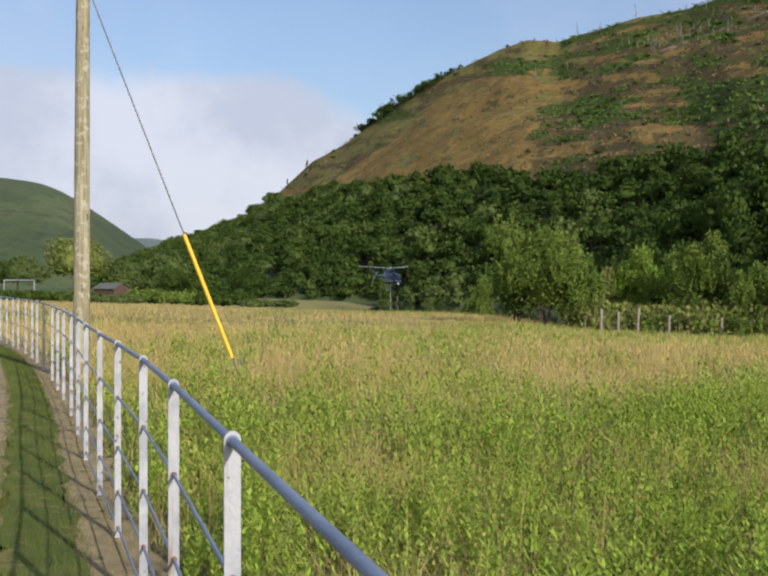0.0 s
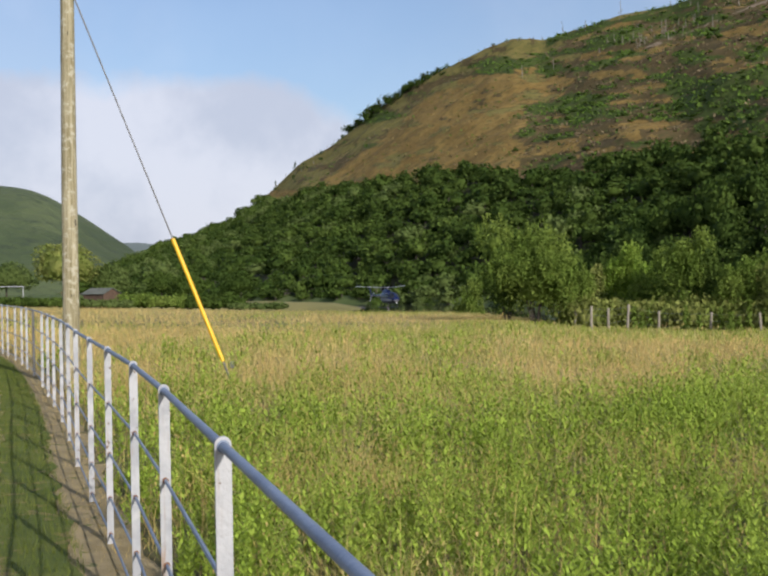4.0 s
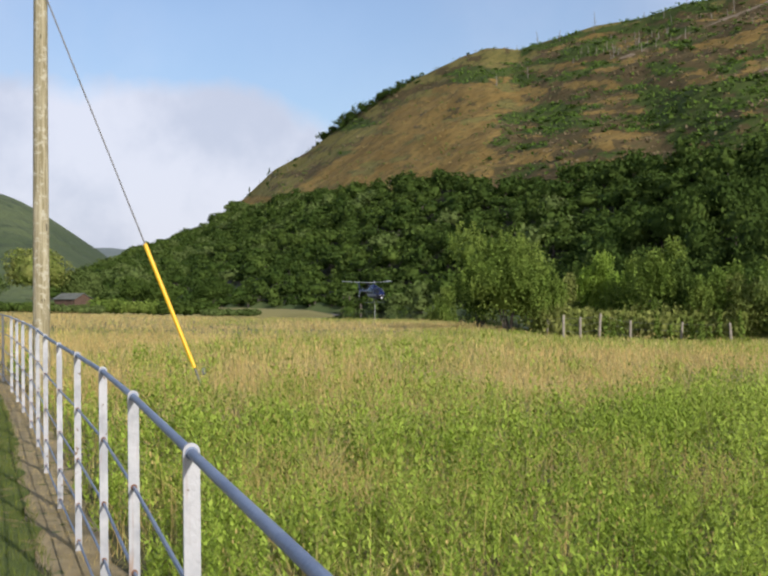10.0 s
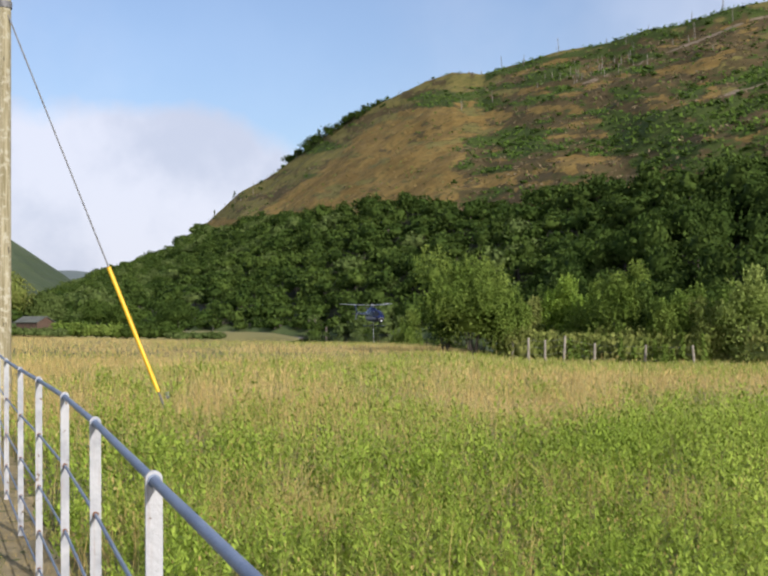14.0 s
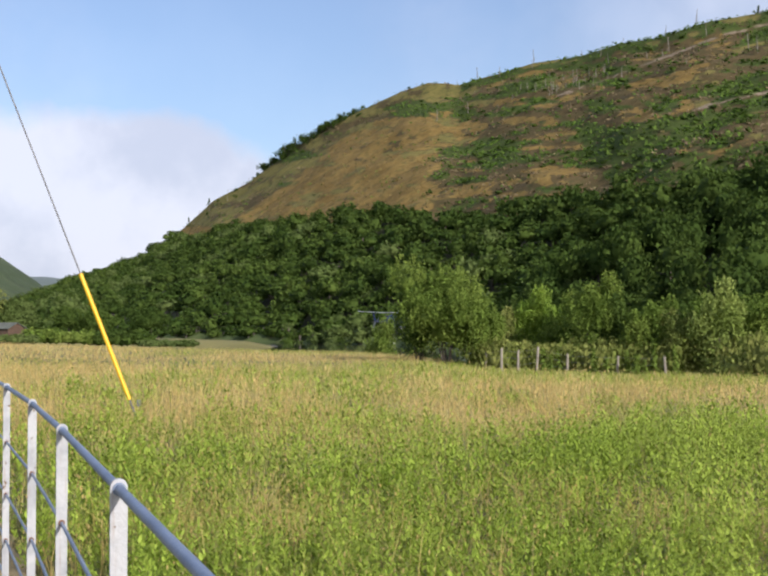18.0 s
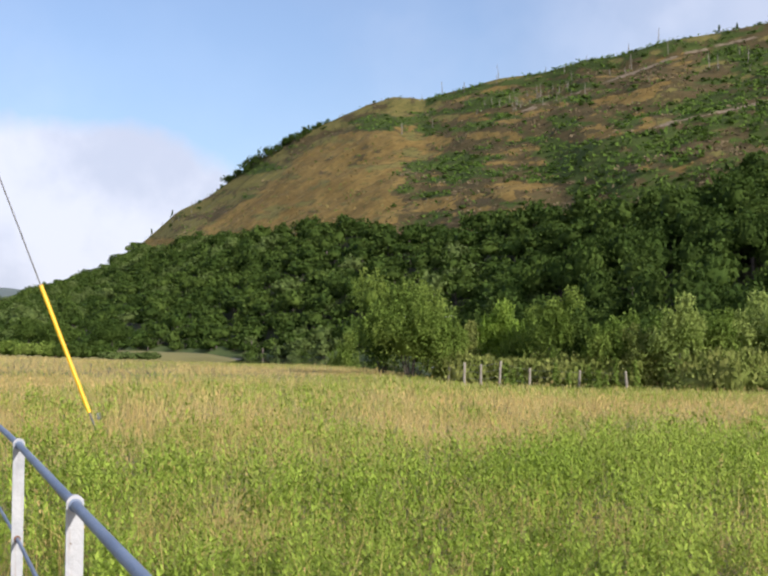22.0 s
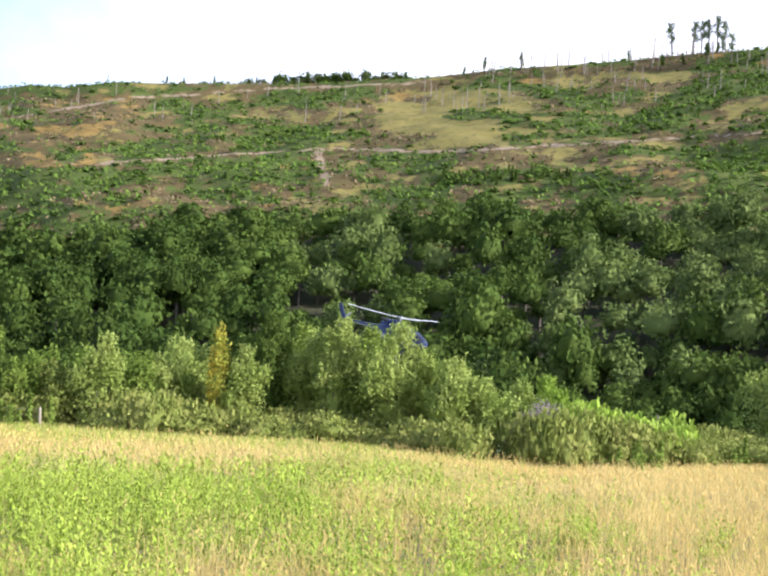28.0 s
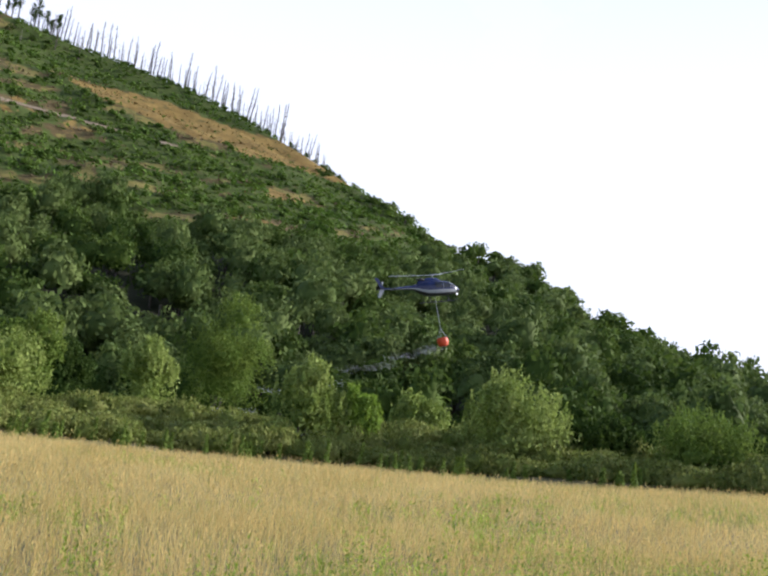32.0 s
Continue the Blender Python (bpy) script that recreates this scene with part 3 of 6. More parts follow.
def build_river():
    az = np.linspace(-11, 20, 60)
    edge, base = np.interp(az, G_AZ, G_EDGE), np.interp(az, H_AZ, H_BASE)
    for name, f0, f1, z, mat, label in (("river", 0.30, 0.985, -3.2, "water", "slow river below the meadow bank"),):
        inner, outer = edge + (base - edge) * f0, edge + (base - edge) * f1
        x0, y0 = polar(az, inner)
        x1, y1 = polar(az, outer)
        v = np.concatenate([np.stack([x0, y0, np.full(60, z)], -1), np.stack([x1, y1, np.full(60, z)], -1)])
        i = np.arange(59)
        me = mesh_np(name, v, np.stack([i, i + 1, i + 61, i + 60], -1)[:, ::-1], M[mat])
        tagged(new(name, me), label, "water", kind="structure")


build_river()

# ---- foliage ----
CUBE = []


def cube_ball():
    """24 quads of a rounded ball, as corner points (24, 4, 3)."""
    if not CUBE:
        quads = []
        for axis in range(3):
            for side in (-1, 1):
                for i in (-1, 0):
                    for j in (-1, 0):
                        q = []
                        for di, dj in ((0, 0), (1, 0), (1, 1), (0, 1)):
                            p = [0, 0, 0]
                            p[axis], p[(axis + 1) % 3], p[(axis + 2) % 3] = side, i + di, j + dj
                            q.append(np.array(p) / np.linalg.norm(p))
                        quads.append(q if side > 0 else q[::-1])
        CUBE.append(np.array(quads))
    return CUBE[0]


def leaf_quads(rg, at, out, size, loose=0.7, long=1.5):
    """Leaf-shaped quads at points, roughly facing out."""
    n = len(at)
    nrm = out + rg.normal(0, loose, (n, 3))
    nrm /= np.linalg.norm(nrm, axis=1)[:, None] + 1e-9
    ref = rg.normal(0, 1, (n, 3))
    u = np.cross(nrm, ref)
    u /= np.linalg.norm(u, axis=1)[:, None] + 1e-9
    v = np.cross(nrm, u)
    s = size * rg.uniform(0.6, 1.35, n)[:, None]
    u, v = u * s * long * 0.5, v * s * 0.5
    return np.stack([at - u, at - v * 0.9 + nrm * s * 0.12, at + u, at + v * 0.9 + nrm * s * 0.12], 1)


def crown_quads(rg, lobes, per_lobe, size, core=0.82):
    """lobes: rows of x, y, z, rx, ry, rz. Leaves on every lobe round a shaded core."""
    out = []
    for x, y, z, rx, ry, rz in lobes:
        c, rad = np.array((x, y, z)), np.array((rx, ry, rz))
        out.append(cube_ball() * rad * core * 0.93 + c)
        d = rg.normal(0, 1, (per_lobe, 3))
        d /= np.linalg.norm(d, axis=1)[:, None]
        d[:, 2] = np.where(d[:, 2] < -0.35, -d[:, 2], d[:, 2])
        shell = rg.uniform(0.80, 1.10, (per_lobe, 1)) + (rg.random((per_lobe, 1)) < 0.12) * rg.uniform(0.05, 0.25, (per_lobe, 1))
        out.append(leaf_quads(rg, c + d * rad * shell, d, size))
    return np.concatenate(out)


def quads_mesh(name, quads, mat):
    v = quads.reshape(-1, 3)
    return mesh_np(name, v, np.arange(len(v)).reshape(-1, 4), mat)


BALLS = {}


def ball_quads(n):
    """Directions of a ball made of 6 n n quads."""
    if n not in BALLS:
        g = np.linspace(-1, 1, n + 1)
        quads = []
        for axis in range(3):
            for side in (-1, 1):
                for i in range(n):
                    for j in range(n):
                        q = np.zeros((4, 3))
                        for k, (di, dj) in enumerate(((0, 0), (1, 0), (1, 1), (0, 1))):
                            q[k, axis], q[k, (axis + 1) % 3], q[k, (axis + 2) % 3] = side, math.tan(g[i + di] * 0.7854), math.tan(g[j + dj] * 0.7854)
                        q /= np.linalg.norm(q, axis=1)[:, None]
                        quads.append(q if side > 0 else q[::-1])
        BALLS[n] = np.array(quads)
    return BALLS[n]


def star_reach(d, heads):
    """Distance to the outer skin of a cluster of balls along unit directions, and the ball hit."""
    along = d @ heads[:, :3].T
    inside = heads[:, 3] ** 2 - (heads[:, :3] ** 2).sum(1) + along ** 2
    t = np.where(inside > 0, along + np.sqrt(np.maximum(inside, 0)), 0.05)
    return t.max(1), t.argmax(1)


def lump(rg, w, h, n, leaves, size, heads=9, foot=0.08, core=0.9, loose=0.55, long=1.5, low=-0.6, shell=0.86, fat=(0.24, 0.46)):
    """A cauliflower crown of width w from foot * h to h: a welded core and loose leaves. Gives verts and quads."""
    k = np.arange(heads)
    up = 1 - 1.35 * (k + 0.5) / heads
    turn = k * 2.39996 + rg.uniform(0, 6)
    flat = np.sqrt(1 - up ** 2)
    balls = np.stack([np.cos(turn) * flat, np.sin(turn) * flat, up], -1) * rg.uniform(0.45, 0.74, heads)[:, None]
    balls = np.concatenate([np.concatenate([balls, rg.uniform(*fat, heads)[:, None]], 1), [(0, 0, -0.1, 0.55)]])
    rad = np.array((w * 0.5, w * 0.5, h * (1 - foot) * 0.5))
    mid = np.array((0, 0, h * (1 + foot) * 0.5))
    q = ball_quads(n)
    q = q[q[:, :, 2].mean(1) > low]
    flatq = np.round(q.reshape(-1, 3), 5)
    dirs, face = np.unique(flatq, axis=0, return_inverse=True)
    reach, _ = star_reach(dirs, balls)
    verts = dirs * reach[:, None] * core * rad + mid
    faces = face.reshape(-1, 4)
    d = rg.normal(0, 1, (leaves, 3))
    d /= np.linalg.norm(d, axis=1)[:, None]
    d[:, 2] = np.where(d[:, 2] < low, -d[:, 2], d[:, 2])
    reach, hit = star_reach(d, balls)
    out = d * reach[:, None] - balls[hit, :3]
    out /= np.linalg.norm(out, axis=1)[:, None] + 1e-9
    at = d * (reach * rg.uniform(shell, 1.07, leaves))[:, None] * rad + mid
    lq = leaf_quads(rg, at, out, size, loose, long).reshape(-1, 3)
    return np.concatenate([verts, lq]), np.concatenate([faces, len(verts) + np.arange(leaves * 4).reshape(-1, 4)])


def place_lump(shape, x, y, z, turn, k, tall):
    v = shape[0]
    c, sn = math.cos(turn) * k, math.sin(turn) * k
    return np.stack([v[:, 0] * c - v[:, 1] * sn + x, v[:, 0] * sn + v[:, 1] * c + y, v[:, 2] * k * tall + z], -1), shape[1]


def join_lumps(name, rows, mat):
    verts, faces, at = [], [], 0
    for v, f in rows:
        verts.append(v)
        faces.append(f + at)
        at += len(v)
    return mesh_np(name, np.concatenate(verts), np.concatenate(faces), mat, smooth=True)


def build_woods():
    """The closed wood on the lower slope, in three kinds of leaf."""
    rg = np.random.default_rng(21)
    near, far = [], []
    for k in range(10):
        w, h = rg.uniform(6.3, 8.6), rg.uniform(6.5, 9.0)
        near.append(lump(rg, w, h, 4, 330, 0.47, int(rg.integers(13, 20)), core=0.68, loose=0.72, shell=0.74, low=-0.5, fat=(0.18, 0.38)))
        far.append(lump(rg, w * 0.95, h * 0.85, 3, 135, 0.72, int(rg.integers(7, 12)), core=0.68, loose=0.85, shell=0.78))
    spots = []
    az_list = np.arange(-112, 15.5, 0.05)
    limit = wood_limit(az_list)
    cell = {}
    for a0, a1, want, step in ((-106, -22, 960, 5.2), (-22, 15, 1850, 4.5), (-31, -15, 130, 4.1)):
        made, tries = 0, 0
        while made < want and tries < 40000:
            tries += 1
            a = rg.uniform(a0, a1)
            lim = np.interp(a, az_list, limit)
            s = lim * math.sqrt(rg.uniform(0, 1)) if rg.random() < 0.6 else lim * rg.uniform(0, 1)
            r, z = hill_z(a, s)
            x, y = polar(a, float(r))
            key = (int(x // step), int(y // step))
            if key in cell:
                continue
            cell[key] = 1
            made += 1
            spots.append((float(x), float(y), float(z), a, s, 1.0))
    for k in range(190):        # the first rows above the undergrowth
        a = -104 + 80 * (k + rg.random()) / 190
        s = float(np.interp(a, az_list, limit)) * rg.uniform(0.03, 0.24)
        r, z = hill_z(a, s)
        x, y = polar(a, float(r))
        spots.append((float(x), float(y), float(z) - 0.6, a, s, rg.uniform(0.6, 0.95)))
    for k in range(150):        # the wooded crest where the ridge falls away
        a, s = -101 + 27.5 * (k + rg.random()) / 150, rg.uniform(0.93, 1.0)
        r, z = hill_z(a, s)
        x, y = polar(a, float(r))
        spots.append((float(x), float(y), float(z) - 2.4, a, s, 0.62))
    for k in range(130):        # low growth along the far river bank
        a = rg.uniform(-8, 14)
        r = float(np.interp(a, H_AZ, H_BASE)) - rg.uniform(-2, 5) - 6 * (not 0 < a < 6) * rg.random()
        x, y = polar(a, r)
        spots.append((float(x), float(y), max(-3.4, float(ground_z(x, y))) - 1.2, a, 0.0, rg.uniform(0.45, 0.8)))
    for k in range(230):        # undergrowth along the foot of the wood
        a = -106 + 84 * (k + rg.random()) / 230
        r = float(np.interp(a, H_AZ, H_BASE)) - rg.uniform(-4, 4)
        x, y = polar(a, r)
        spots.append((float(x), float(y), float(ground_z(x, y)) - 0.8, a, 0.0, rg.uniform(0.4, 0.75)))
    parts = {"oak": [], "ash": [], "birch": []}
    stems = []
    for x, y, z, a, s, small in spots:
        # bearing bias: darker leaf kinds stand in for shade, paler ones for haze
        pick = bumps(np.array([x]), np.array([y]), 30, 6.0)[0] + rg.normal(0, 0.3) + float(np.interp(a, [-100, -60, -50, -38, -22, -8, 10], [0.55, 0.5, 0.25, 0.05, -0.25, -0.12, 0.06]))
        # undergrowth is all dark oak, painting in the shade under the wood
        kind = "oak" if s == 0.0 and a < -22 else "birch" if pick > 0.38 else ("ash" if pick > 0.05 else "oak")
        k = float(rg.choice((0.62, 0.8, 0.95, 1.08, 1.2))) * rg.uniform(0.9, 1.1) * small
        tall = rg.uniform(0.85, 1.35) if math.hypot(x, y) < 215 else rg.uniform(0.66, 1.05)
        lift = rg.uniform(-0.9, 1.1) if s > 0.06 else rg.uniform(-1.8, 0.0)
        shape = (near if math.hypot(x, y) < 215 else far)[rg.integers(10)]
        parts[kind].append(place_lump(shape, x, y, z + lift * small, rg.uniform(0, math.tau), k, tall))
        rad = rg.uniform(0.10, 0.2)
        foot = np.array([(x - rad, y - rad), (x + rad, y - rad), (x + rad, y + rad), (x - rad, y + rad)])
        for i in range(4):
            p, o = foot[i], foot[(i + 1) % 4]
            stems.append([(*p, z - 1), (*o, z - 1), (*o, z + lift + 3), (*p, z + lift + 3)])
    for kind, rows in parts.items():
        me = join_lumps("woodland", rows, M[kind])
        tagged(new("woodland", me), {"oak": "dark green oak wood on the lower slope", "ash": "mid-green ash wood on the lower slope", "birch": "pale green birch wood on the lower slope"}[kind], "trees", kind="stuff")
    me = quads_mesh("woodland_trunks", np.array(stems), M["bark"])
    tagged(new("woodland_trunks", me), "shaded trunks of the hillside wood", "trees", kind="stuff")


build_woods()

# bushes and trees at the meadow's edge: bearing, radius, width, top, kind
BUSHES = [
    (-8.3, 62, 6.6, 5.3, "shrub"), (-6.9, 64, 3.8, 3.6, "ash"), (-9.9, 62, 3.4, 3.6, "shrub"), (-4.9, 150, 5.5, 2.2, "shrub"), (-12.6, 66, 3.4, 3.7, "bright"), (-11.2, 65, 3.0, 2.6, "bramble"), (-15.8, 60, 3.6, 4.2, "shrub"), (-14.4, 63, 3.0, 3.3, "shrub"),
    (-18.6, 58, 3.2, 2.6, "shrub"), (-20.3, 57, 3.0, 2.3, "bramble"), (-22.1, 56, 3.1, 3.7, "willow"), (-24.0, 57, 2.8, 3.0, "shrub"), (-25.6, 58, 3.5, 4.0, "willow"),
    (-27.9, 56, 1.3, 4.5, "orange"), (-29.2, 56, 2.6, 3.6, "willow"), (-30.5, 59, 3.7, 5.5, "ash"), (-33.9, 57, 3.4, 5.5, "willow"), (-36.8, 56, 3.9, 5.3, "willow"), (-40.0, 54, 3.4, 3.8, "willow"),
    (-42.2, 54, 2.8, 2.8, "willow"), (-45.5, 54, 2.9, 3.1, "bright"), (-57.7, 72, 10.2, 5.8, "willow"), (-66.6, 78, 5.0, 6.8, "willow"), (-70.1, 119, 11.0, 15.2, "shrub"),
    (-74.7, 70, 5.9, 6.4, "willow"), (-77.6, 70, 2.8, 5.0, "bright"), (-85.4, 70, 8.6, 7.4, "willow"), (-95.0, 66, 8.4, 6.6, "shrub"), (-60.4, 88, 6.0, 8.2, "shrub"), (-62.5, 100, 5.0, 7.0, "oak"), (-80.5, 78, 5.0, 5.6, "willow"), (-90.3, 72, 5.0, 5.4, "oak"), (-101, 66, 7.0, 6.5, "oak"),
    (-17.2, 60, 3.2, 3.0, "ash"), (-19.5, 61, 3.4, 3.0, "shrub"), (-23.0, 60, 3.4, 3.0, "shrub"), (-26.9, 59, 3.4, 3.6, "willow"), (-28.4, 60, 3.2, 3.6, "ash"), (-32.3, 59, 3.4, 4.8, "willow"), (-35.4, 58, 3.6, 5.2, "shrub"), (-38.6, 57, 3.4, 4.3, "willow"),
    (-41.0, 56, 3.0, 3.6, "willow"), (-43.8, 56, 2.8, 2.7, "willow"), (-13.6, 66, 3.2, 3.2, "bright"), (-21.2, 60, 3.0, 3.2, "shrub"), (-31.3, 61, 3.6, 5.2, "shrub"), (-36.2, 60, 3.4, 4.8, "willow")]


def shoots(rg, w, h, count, size):
    """Upright leafy shoots that end the crown in a feathery outline."""
    rows = []
    for k in range(count):
        a, d = rg.uniform(0, math.tau), math.sqrt(rg.random()) * 0.95
        skin = h * (0.5 + 0.5 * math.sqrt(max(0.0, 1 - d ** 2)))
        top = min(h * 1.03, skin * rg.uniform(0.82, 1.08) + 0.15)
        tall, n = rg.uniform(0.6, 1.2), 16
        t = np.linspace(0, 1, n)
        lean = rg.normal(0, 0.16, 2)
        x = math.cos(a) * d * w * 0.5 + lean[0] * t * tall + rg.normal(0, 0.08, n) * (1.1 - t)
        y = math.sin(a) * d * w * 0.5 + lean[1] * t * tall + rg.normal(0, 0.08, n) * (1.1 - t)
        out = rg.normal(0, 1, (n, 3)) * (1, 1, 0.25) + (0, 0, 0.3)
        q = leaf_quads(rg, np.stack([x, y, top - tall + tall * t], -1), out, size, 0.3, 2.0)
        rows.append(q)
    return np.concatenate(rows)


def build_bushes():
    rg = np.random.default_rng(33)
    words = {"oak": ("dense dark green bush at the meadow edge", "bush"), "ash": ("broad mid-green leafy bush at the meadow edge", "bush"), "shrub": ("broad leafy green bush at the meadow edge", "bush"), "willow": ("pale grey-green willow scrub at the meadow edge", "bush"),
             "bright": ("bright yellow-green bush in sunlight", "bush"), "bramble": ("low bramble thicket at the meadow edge", "bush"), "orange": ("slender sapling with orange turning leaves", "sapling")}
    for az, r, w, top, kind in BUSHES:
        x, y = polar(az, r)
        z = float(ground_z(x, y)) - 0.1
        h = max(1.2, top - z)
        ob = empty("bush", *words[kind], group="bushes at the meadow edge", at=pose(x, y, z, 0, 0, float(rg.uniform(0, 360))))
        if kind == "orange":
            ob.name = "sapling"
        size = 0.092 if r < 68 else 0.15
        skin = math.pi * w * h * (90 if r < 68 else 44)
        me = []
        heads = [(0.0, 0.0, w * 0.96, h * (0.84 if kind != "orange" else 1.0), 0.0)]
        for k in range(int(4 + 1.1 * min(w, 6)) if kind != "orange" else 0):
            a, d = k * 2.4 + rg.uniform(-0.5, 0.5), w * 0.5 * rg.uniform(0.1, 0.72)
            sw = w * rg.uniform(0.34, 0.56)
            sh = sw * rg.uniform(0.95, 1.5)
            top = h * rg.uniform(0.62, 1.0) * (1 - 0.3 * d / (w * 0.5)) if k else h
            heads.append((math.cos(a) * d, math.sin(a) * d, sw, min(sh, top), max(0.0, top - sh)))
        area = sum(p[2] * p[3] for p in heads)
        for cx, cy, sw, sh, lift in heads:
            v, f = lump(rg, sw, sh, 3, int(min(5200, skin * 0.85 * sw * sh / area)), size, 17, -0.3 if lift == 0 else 0.0, 0.32, 0.9, 1.9, -0.5, 0.55)
            c = np.array((cx, cy, lift))
            v = v + c
            v[:, 2] = np.maximum(v[:, 2], 0.02)
            me.append((v, f))
            if kind != "bramble":
                q = (shoots(rg, sw * 0.9, sh, int((11 if w < 8 else 5) * sw), size * 1.05) + c).reshape(-1, 3)
                me.append((q, np.arange(len(q)).reshape(-1, 4)))
        part_np("crown", join_lumps("crown", me, M[kind]), ob)
        bm = bmesh.new()
        for k in range(5):
            a = k * 1.26
            add_tube(bm, (0.12 * math.cos(a), 0.12 * math.sin(a), -0.2), (w * 0.1 * math.cos(a), w * 0.1 * math.sin(a), h * 0.4), 0.06, 0.03, 6)
        part("trunk", bm, M["bark"], ob)


build_bushes()


def build_brambles():
    rg = np.random.default_rng(35)
    protos = {}
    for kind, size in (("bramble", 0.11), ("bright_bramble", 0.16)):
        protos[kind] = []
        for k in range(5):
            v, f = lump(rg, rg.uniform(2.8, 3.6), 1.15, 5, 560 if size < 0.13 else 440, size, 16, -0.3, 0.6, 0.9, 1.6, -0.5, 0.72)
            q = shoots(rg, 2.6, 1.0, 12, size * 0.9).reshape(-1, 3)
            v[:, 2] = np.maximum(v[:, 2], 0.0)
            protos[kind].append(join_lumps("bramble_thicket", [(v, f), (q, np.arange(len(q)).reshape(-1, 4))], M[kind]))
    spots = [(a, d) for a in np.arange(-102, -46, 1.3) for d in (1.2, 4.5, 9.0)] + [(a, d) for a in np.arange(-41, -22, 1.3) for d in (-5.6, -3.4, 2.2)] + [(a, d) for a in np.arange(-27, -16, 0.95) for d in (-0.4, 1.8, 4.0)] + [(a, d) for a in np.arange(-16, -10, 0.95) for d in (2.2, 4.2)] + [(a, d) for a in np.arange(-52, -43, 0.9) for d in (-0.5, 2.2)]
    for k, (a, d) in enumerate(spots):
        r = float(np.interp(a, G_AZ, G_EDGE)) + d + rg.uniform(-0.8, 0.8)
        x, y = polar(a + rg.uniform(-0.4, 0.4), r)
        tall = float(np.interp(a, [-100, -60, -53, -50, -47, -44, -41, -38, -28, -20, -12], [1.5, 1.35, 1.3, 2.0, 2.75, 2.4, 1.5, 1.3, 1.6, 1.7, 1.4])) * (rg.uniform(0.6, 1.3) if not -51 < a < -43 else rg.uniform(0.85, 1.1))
        # bearings whose thickets take the leaf colour with sunlight painted in
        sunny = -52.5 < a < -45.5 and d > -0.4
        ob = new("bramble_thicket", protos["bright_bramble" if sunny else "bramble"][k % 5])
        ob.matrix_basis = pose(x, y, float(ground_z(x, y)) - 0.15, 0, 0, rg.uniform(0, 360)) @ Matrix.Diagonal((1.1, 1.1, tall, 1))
        tagged(ob, "fresh bright green bramble bank, sunlight put into its leaf colour" if sunny else "low tangled bramble thicket along the field edge", "bush", "brambles along the field edge")


build_brambles()

# ---- estate railing, lawn and pole ----
# posts of the railing: bearing and distance
POSTS = [(7.82, 2.55), (10.79, 3.98), (12.31, 5.32), (13.57, 6.76), (14.45, 8.15), (15.12, 9.85), (15.50, 11.6), (15.83, 13.3), (16.20, 15.1), (16.48, 16.6), (16.74, 18.3), (17.14, 20.7), (17.46, 22.6), (17.70, 24.1), (18.00, 25.6), (18.35, 27.3), (18.60, 28.6), (18.88, 30.1)]


def fence_line():
    line = [(-r * math.sin(radians(a)), r * math.cos(radians(a))) for a, r in POSTS]
    x, y = line[0]
    line = [(x + 0.39 * k, y - 1.35 * k) for k in (2, 1)] + line
    x, y = line[-1]
    for k in range(8):
        h = radians(25 + 2.5 * k)
        x, y = x - math.sin(h) * 1.5, y + math.cos(h) * 1.5
        line.append((x, y))
    return line


FENCE = fence_line()
RAILS = (0.848, 0.548, 0.285, 0.07)


def build_fence():
    fence = empty("estate_railing", "white-posted iron estate railing with blue-grey rails", "fence")
    for k, (x, y) in enumerate(FENCE):
        nx, ny = FENCE[min(k + 1, len(FENCE) - 1)]
        px, py = FENCE[max(k - 1, 0)]
        turn = math.degrees(math.atan2(-(nx - px), ny - py))
        bm = bmesh.new()
        z0 = float(ground_z(x, y)) - 0.15
        pts = [(-0.0190, z0), (0.0190, z0), (0.0190, 1.170)] + [(0.0190 * math.cos(a), 1.170 + 0.018 * math.sin(a)) for a in np.linspace(0.35, math.pi - 0.35, 6)] + [(-0.0190, 1.170)]
        add_loft(bm, [[Vector((a, -0.007, b)) for a, b in pts], [Vector((a, 0.007, b)) for a, b in pts]])
        bmesh.ops.recalc_face_normals(bm, faces=bm.faces)
        post = part("post", bm, M["post_paint"], fence)
        post.matrix_basis = pose(x, y, 0, 0, 0, turn)
        for rz in (1.165, *RAILS):
            bm = bmesh.new()
            add_tube(bm, (0, -0.013, rz), (0, 0.013, rz), 0.0155 if rz > 1 else 0.011, sides=10)
            part("collar", bm, M["rail_paint"] if rz > 1 else M["rust"], post)
    for rz in (1.165, *RAILS):
        for (x, y), (nx, ny) in zip(FENCE, FENCE[1:]):
            bm = bmesh.new()
            add_tube(bm, (x, y, rz), (nx, ny, rz), 0.0115 if rz > 1 else 0.0068, sides=12 if rz > 1 else 6)
            part("rail", bm, M["rail_paint"], fence)


build_fence()


